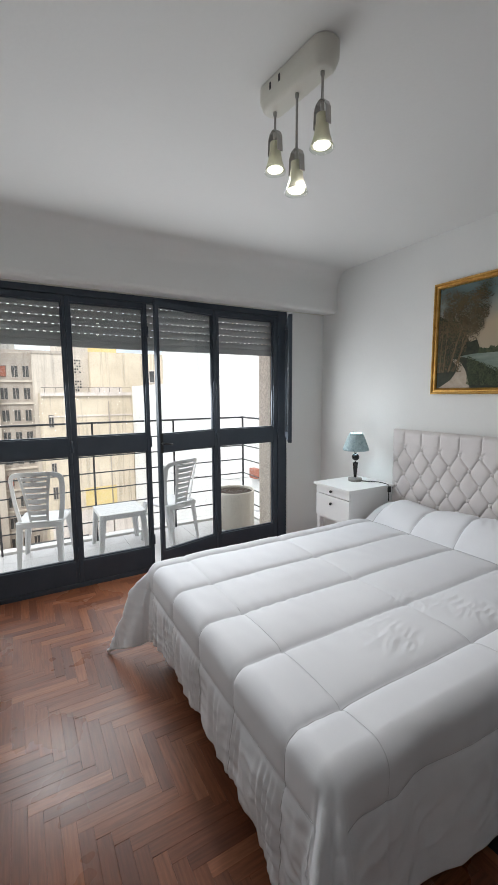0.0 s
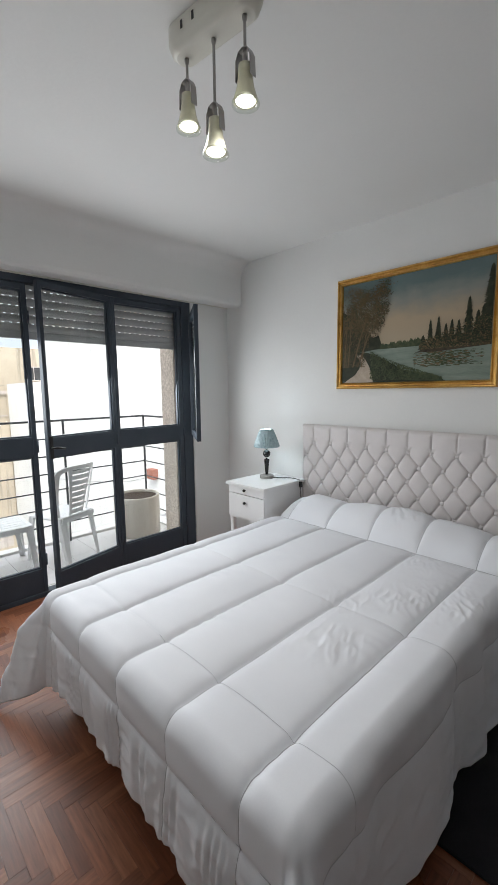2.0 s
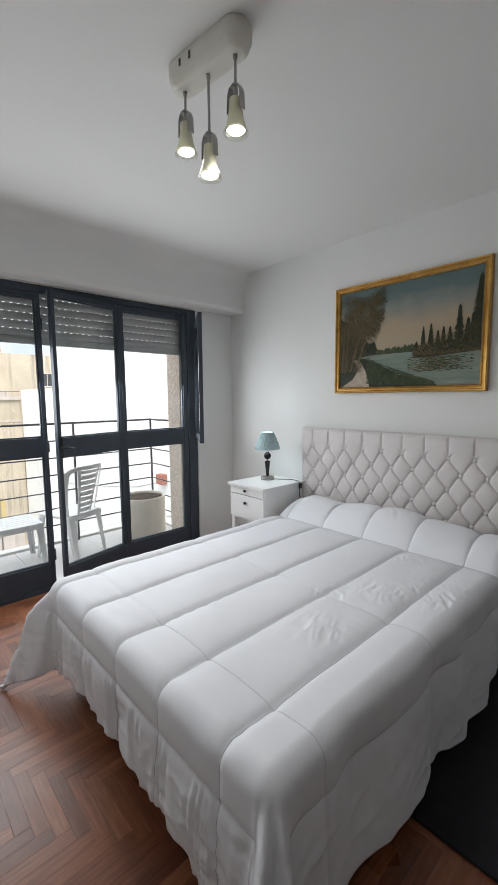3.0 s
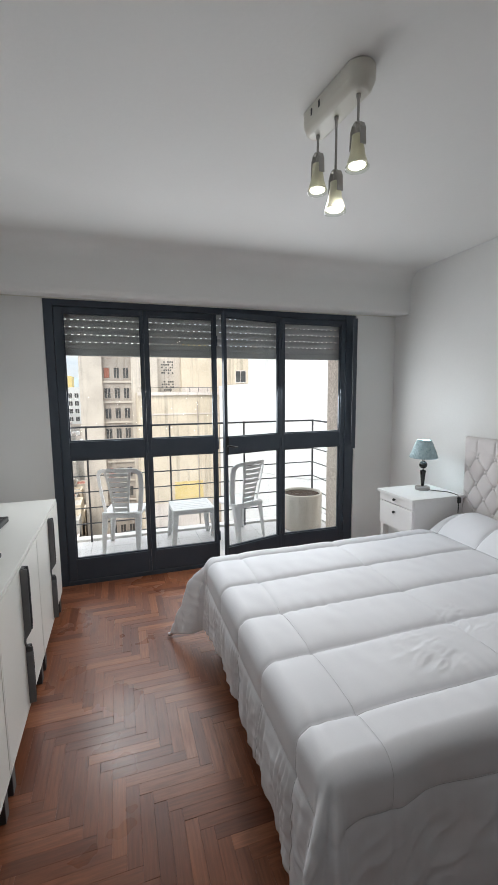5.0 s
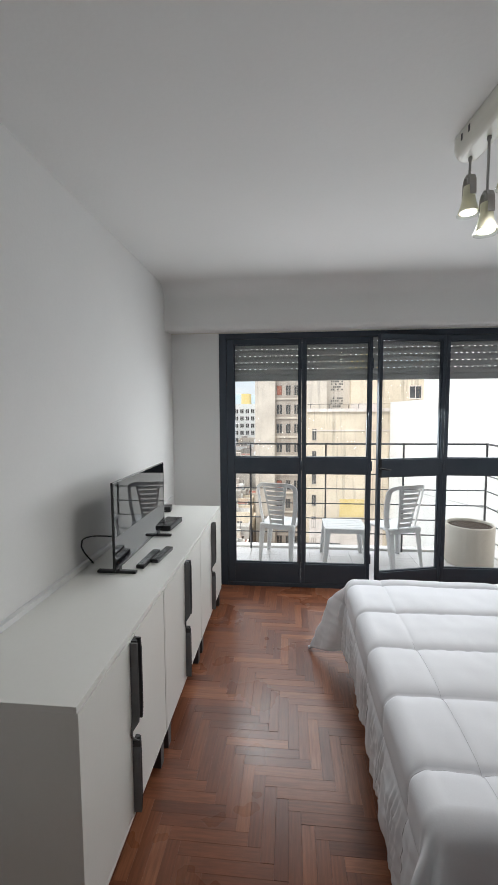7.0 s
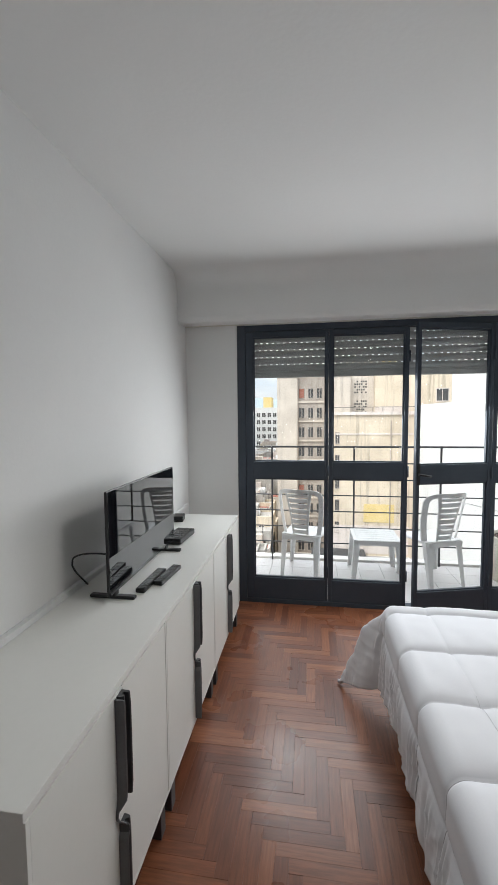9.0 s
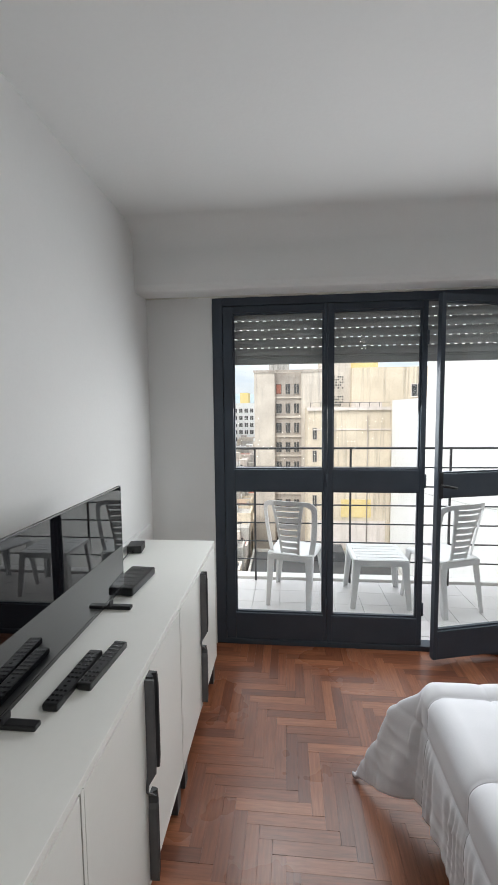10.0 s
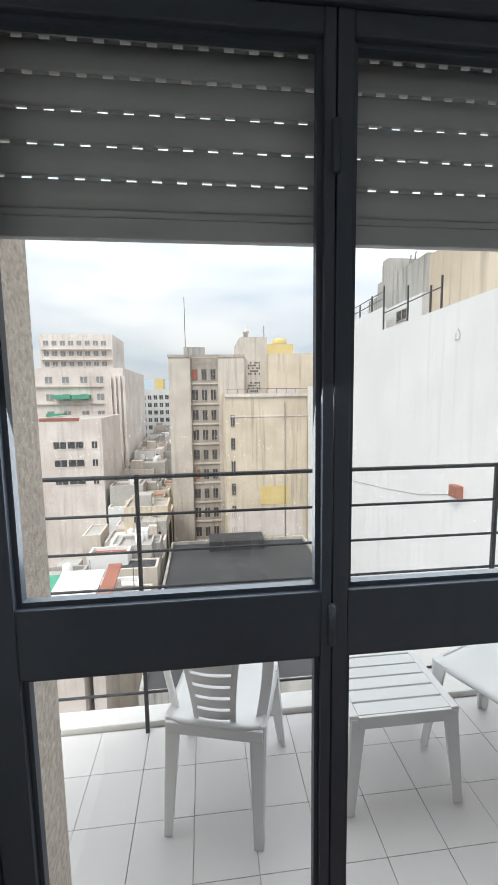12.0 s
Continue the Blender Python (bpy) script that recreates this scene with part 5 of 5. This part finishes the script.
for y, z0, z1 in ((21.9, 35.5, 37.1), (22.9, 35.5, 36.9), (25.3, 35.5, 37.5), (28.5, 35.5, 38.3), (30.4, 36.98, 38.1), (32.6, 36.98, 38.0), (34.6, 36.98, 38.0), (36.0, 36.98, 38.0)):
    part("fence_post", boxes((-4.93, -4.85, y - ncy, y + 0.09 - ncy, z0, z1)), RAIL, N)
for y0, y1, zz in ((21.9, 28.55, 36.55), (28.55, 36.0, 37.95), (28.55, 36.0, 37.5)):
    part("fence_rail", boxes((-4.91, -4.87, y0 - ncy, y1 - ncy, zz, zz + 0.05)), RAIL, N)
for k in range(24):
    y = 28.8 + 0.3 * k
    part("fence_wire", tube([(-4.89, y - ncy, 36.98), (-4.89, y + 0.02 - ncy, 37.96)], 0.008, 4), RAIL, N)
part("fallen_pipe", tube([(-5.02, 20.3 - ncy, 34.3), (-5.03, 20.1 - ncy, 34.0), (-5.03, 20.2 - ncy, 33.8), (-5.03, 20.5 - ncy, 33.85), (-5.03, 20.45 - ncy, 34.1)], 0.013, 5), GREYC, N, "loose looped wire on the wall")
part("terracotta_vent", boxes((-5.35, -5.0, 19.4 - ncy, 20.0 - ncy, 26.6, 27.15), bevel=0.02), BRICKR, N, "terracotta vent box on the white wall")
part("cable", tube([(-5.02, 19.4 - ncy, 26.8), (-5.02, 23 - ncy, 25.9), (-5.02, 27 - ncy, 25.3), (-5.02, 36 - ncy, 24.2)], 0.009, 6), RAIL, N)
window_at(N, -3.91, 28.0 - ncy, 36.35, 1.3, 0.6, "x", trim=STRIPW)

# streets of lower houses to the west
C = building("pale_apartment_block", -32.0, -13.3, 75.0, 100.0, 5.9, PALE, "long pale apartment block with green awnings", parapet=0.5)
ccx, ccy = -22.65, 87.5
for k in range(5):
    for x in (-25.5, -22.8, -19.8, -17.2):
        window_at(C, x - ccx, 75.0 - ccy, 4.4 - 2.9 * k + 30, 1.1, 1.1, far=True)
for x, z in ((-23.2, 1.2), (-20.2, 1.2), (-24.5, -1.9)):
    part("awning", boxes((x - ccx - 1.4, x - ccx + 1.4, 73.8 - ccy, 74.99 - ccy, z + 30, z + 30.7)), GREENP, C, "green balcony awning")
for k in range(4):
    part("buttress", boxes((-15.6 + 0.75 * k - ccx, -15.2 + 0.75 * k - ccx, 74.5 - ccy, 74.99 - ccy, 0, 35.0)), PALE, C)
# Haze is put into the far tower's colour by its pale render.
T = building("far_tower_block", -34.0, -19.0, 95.0, 108.0, 14.4, PALE, "distant tower block paled for haze, with many windows", parapet=0.5)
for k in range(7):
    for i in range(8):
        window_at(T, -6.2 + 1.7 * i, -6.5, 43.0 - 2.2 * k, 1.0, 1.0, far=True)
for k in range(7):
    part("balcony", boxes((-7.2, 7.2, -7.3, -6.51, 41.6 - 2.2 * k, 41.75 - 2.2 * k)), PALE, T)
for k in range(5):
    part("ledge", boxes((-9.3, 6.0, -12.9, -12.51, 33.2 - 2.9 * k, 33.4 - 2.9 * k)), BEIGE, C)
E1 = building("pale_low_house", -22.0, -13.2, 58.0, 70.0, -1.6, PALE, "pale house with a curved brick gable", parapet=0.3)
for k in range(3):
    for x, w in ((-18.6, 1.6), (-16.6, 2.0), (-14.2, 0.7)):
        window_at(E1, x + 17.6, -6.0, 25.2 - 2.4 * k, w, 0.9)
part("gable", boxes((-3.4, 1.6, -6.05, -5.6, 28.4, 28.8)), BRICKR, E1)
D = building("far_office_block", -21.0, -7.0, 120.0, 135.0, 3.0, FARW, "distant grey office block with window rows", parapet=0.4)
for k in range(6):
    for i in range(8):
        window_at(D, -5.6 + 1.6 * i, -7.5, 31.2 - 2.1 * k, 1.0, 1.2, trim=WHITEW)
building("far_yellow_house", -16.8, -13.8, 150.0, 158.0, 7.6, YELW, "small yellow building far away", parapet=0.0)
building("far_grey_tower", -15.0, -12.0, 190.0, 198.0, 12.0, FARW, "hazy grey tower far away", parapet=0.0)
rh = random.Random(8)
MATS = [PALE, ROOFL, GREYC, BEIGE, OCHRE, WHITEW]
NAMES = ["low pale rendered house among rooftops", "low house with a light flat roof", "low raw concrete house among rooftops", "low beige house among rooftops", "low ochre house among rooftops", "low whitewashed house among rooftops"]
TOPS = [ROOFL, ROOFL, ROOFD, GREYC, BRICKR, PALE, ROOFL]
for k in range(84):
    y = 29 + 0.92 * k + rh.random()
    x = -4.6 - rh.random() * (5.5 + 0.06 * y)
    w, d = 2.0 + 3.2 * rh.random(), 2.0 + 2.6 * rh.random()
    if y + d > 57.5:
        x = max(x, -12.6 + w / 2)
    x = min(x, -4.2 - w / 2)
    top = min(-6.5, -15.0 + 0.11 * (y - 29)) + 3.0 * rh.random() - 2.0
    b = building("low_house", x - w / 2, x + w / 2, y, y + d, top, MATS[k % 6], NAMES[k % 6], TOPS[k % 7], parapet=0.35 if k % 3 else 0.15)
    tagged(b, group="low houses below")
    if k % 2 == 0:
        for i in range(2):
            window_at(b, -w * 0.22 + i * w * 0.44, -d / 2, 30 + top - 1.2, 0.6, 0.8)
    if k % 3 == 1:
        part("water_tank", lathe([(0, 30 + top), (0.4, 30 + top), (0.42, 30.1 + top), (0.4, 30.8 + top), (0.15, 30.95 + top), (0, 30.95 + top)], 14, None, 0.3, 0.3), PLASTIC, b, "round rooftop water tank")
    if k % 4 == 2:
        part("roof_shed", boxes((-w * 0.3, w * 0.1, -d * 0.2, d * 0.3, 30 + top, 31.4 + top)), MATS[(k + 3) % 6], b)
    if k % 5 == 3:
        part("antenna", tube([(0.2, 0, 30 + top), (0.2, 0, 32.2 + top)], 0.03, 5), RAIL, b)
# lean-to roofs close below the balcony
for x, y, z, wx, wy, m, lab in ((-9.3, 31.0, -12.6, 1.6, 3.2, WHITEW, "white sheet-metal lean-to roof below"), (-7.0, 31.5, -12.4, 0.5, 3.2, BRICKR, "narrow red painted roof strip below"), (-11.6, 33.0, -13.2, 1.0, 2.0, GREENP, "green corrugated roof below")):
    sh_ = thing("lean_to_roof", (x, y, z), lab, "roof")
    rb = bmesh.new()
    n = 10
    for i in range(n):
        x0, x1 = -wx + 2 * wx * i / n, -wx + 2 * wx * (i + 1) / n
        vs = [rb.verts.new(p) for p in ((x0, -wy, -0.5), (x1, -wy, -0.5), (x1, wy, 0.6), (x0, wy, 0.6), (x0, -wy, -0.62), (x1, -wy, -0.62), (x1, wy, 0.48), (x0, wy, 0.48))]
        for q in ((0, 1, 2, 3), (4, 5, 1, 0), (7, 3, 2, 6), (0, 3, 7, 4), (1, 5, 6, 2)):
            rb.faces.new([vs[a] for a in q])
    part("sheet", rb, m, sh_)
    part("wall", boxes((-wx + 0.1, wx - 0.1, -wy + 0.1, wy - 0.1, -17.0, -0.64)), PALE, sh_)


def hills():
    bm = bmesh.new()
    pr = None
    for k in range(81):
        x = -1400 + 2800 * k / 80
        z = 26 + 55 * noise.noise((x * 0.0022, 4.0, 0)) + 12 * noise.noise((x * 0.01, 1.0, 0)) + 28
        a, b = bm.verts.new((x, 1500, -30)), bm.verts.new((x, 1540, max(5, z)))
        c = bm.verts.new((x, 1700, -30))
        if pr:
            bm.faces.new((pr[0], a, b, pr[1]))
            bm.faces.new((pr[1], b, c, pr[2]))
        pr = (a, b, c)
    return bm


solid("backdrop", hills(), HILL, "hazy blue hills on the horizon", "hills", kind="structure")


# ---- parquet: herringbone blocks laid along and across the room ----
PW, PL = 0.045, 6
BW, BL = PW - 0.00015, PW * PL - 0.00015


def block_bm(w, l, along_x, seed, cx=0.0, cy=0.0, dz=0.0, bm=None, grains=None):
    bm = bm or bmesh.new()
    hx, hy = (l / 2, w / 2) if along_x else (w / 2, l / 2)
    c = 0.0003
    lo = [bm.verts.new((cx + sx * hx, cy + sy * hy, -0.013)) for sx, sy in ((-1, -1), (1, -1), (1, 1), (-1, 1))]
    mi = [bm.verts.new((cx + sx * hx, cy + sy * hy, dz - 0.0005)) for sx, sy in ((-1, -1), (1, -1), (1, 1), (-1, 1))]
    hi = [bm.verts.new((cx + sx * (hx - c), cy + sy * (hy - c), dz)) for sx, sy in ((-1, -1), (1, -1), (1, 1), (-1, 1))]
    for a, b in ((lo, mi), (mi, hi)):
        for i in range(4):
            bm.faces.new((a[i], a[(i + 1) % 4], b[(i + 1) % 4], b[i]))
    bm.faces.new(hi)
    if grains is not None:
        for v in lo + mi + hi:
            x, y = v.co.x - cx, v.co.y - cy
            u, s = (x, y) if along_x else (y, x)
            grains.append((u * 9 + seed * 7.3, s * 110 + seed * 3.1, seed * 1.7))
    return bm


def with_grain(me, grains):
    at_ = me.attributes.new("grain", "FLOAT_VECTOR", "POINT")
    for d, g in zip(at_.data, grains):
        d.vector = g
    return me


variants = {}
for along in (True, False):
    for k in range(12):
        g = []
        bm = block_bm(BW, BL, along, k + (0 if along else 20), grains=g)
        me = bpy.data.meshes.new("parquet_block")
        bm.to_mesh(me)
        bm.free()
        me.materials.append(WOOD)
        variants[along, k] = with_grain(me, g)

parquet = thing("floor_parquet", (0, 0, 0), "reddish brown waxed herringbone parquet, worn joints", "floor", kind="structure")
rng = random.Random(11)
rest, rest_g = bmesh.new(), []
near = 0
nx0, nx1 = int((XL - 0.4) / PW) - 1, int((XR + 0.2) / PW) + 1
ny0, ny1 = int((YB - 0.4) / PW) - 1, int(3.1 / PW) + 1
for ix in range(nx0, nx1):
    for iy in range(ny0, ny1):
        d = (ix + iy) % (2 * PL)
        if d == 0:
            along, cx_, cy_ = True, (ix + PL / 2) * PW, (iy + 0.5) * PW
        elif d == PL:
            along, cx_, cy_ = False, (ix + 0.5) * PW, (iy + PL / 2) * PW
        else:
            continue
        hx, hy = (PL * PW / 2, PW / 2) if along else (PW / 2, PL * PW / 2)
        if cx_ + hx < XL or cx_ - hx > XR or cy_ + hy < YB or cy_ - hy > 3.008:
            continue
        dz = rng.choice((0.0, 0.0, -0.0002, -0.0004, 0.0003))
        inside = cx_ - hx > XL and cx_ + hx < XR and cy_ + hy < 3.008 and cy_ - hy > YB
        if inside and -0.02 < cx_ < 1.05 and 0.35 < cy_ < 3.0 and near < 300:
            near += 1
            o = new("parquet_block", variants[along, rng.randrange(12)])
            o.parent = parquet
            o.location = (cx_, cy_, dz)
            if abs(cx_ - 0.42 - 0.12 * math.sin(cy_ * 3)) < 0.13 and rng.random() < 0.4:      # dried-out blocks with open joints
                o.scale = (0.994, 0.992, 1)
        else:
            l, w = BL, BW
            x0, x1 = max(cx_ - hx, XL), min(cx_ + hx, XR)
            y0, y1 = max(cy_ - hy, YB), min(cy_ + hy, 3.008)
            if x1 - x0 < 0.004 or y1 - y0 < 0.004:
                continue
            l, w = ((x1 - x0), (y1 - y0)) if along else ((y1 - y0), (x1 - x0))
            block_bm(w - 0.0003, l - 0.0003, along, rng.random() * 40, (x0 + x1) / 2, (y0 + y1) / 2, dz, rest, rest_g)
me = bpy.data.meshes.new("parquet_rest")
rest.to_mesh(me)
rest.free()
me.materials.append(WOOD)
o = new("parquet_rest", with_grain(me, rest_g))
o.parent = parquet
tagged(o, kind="stuff")
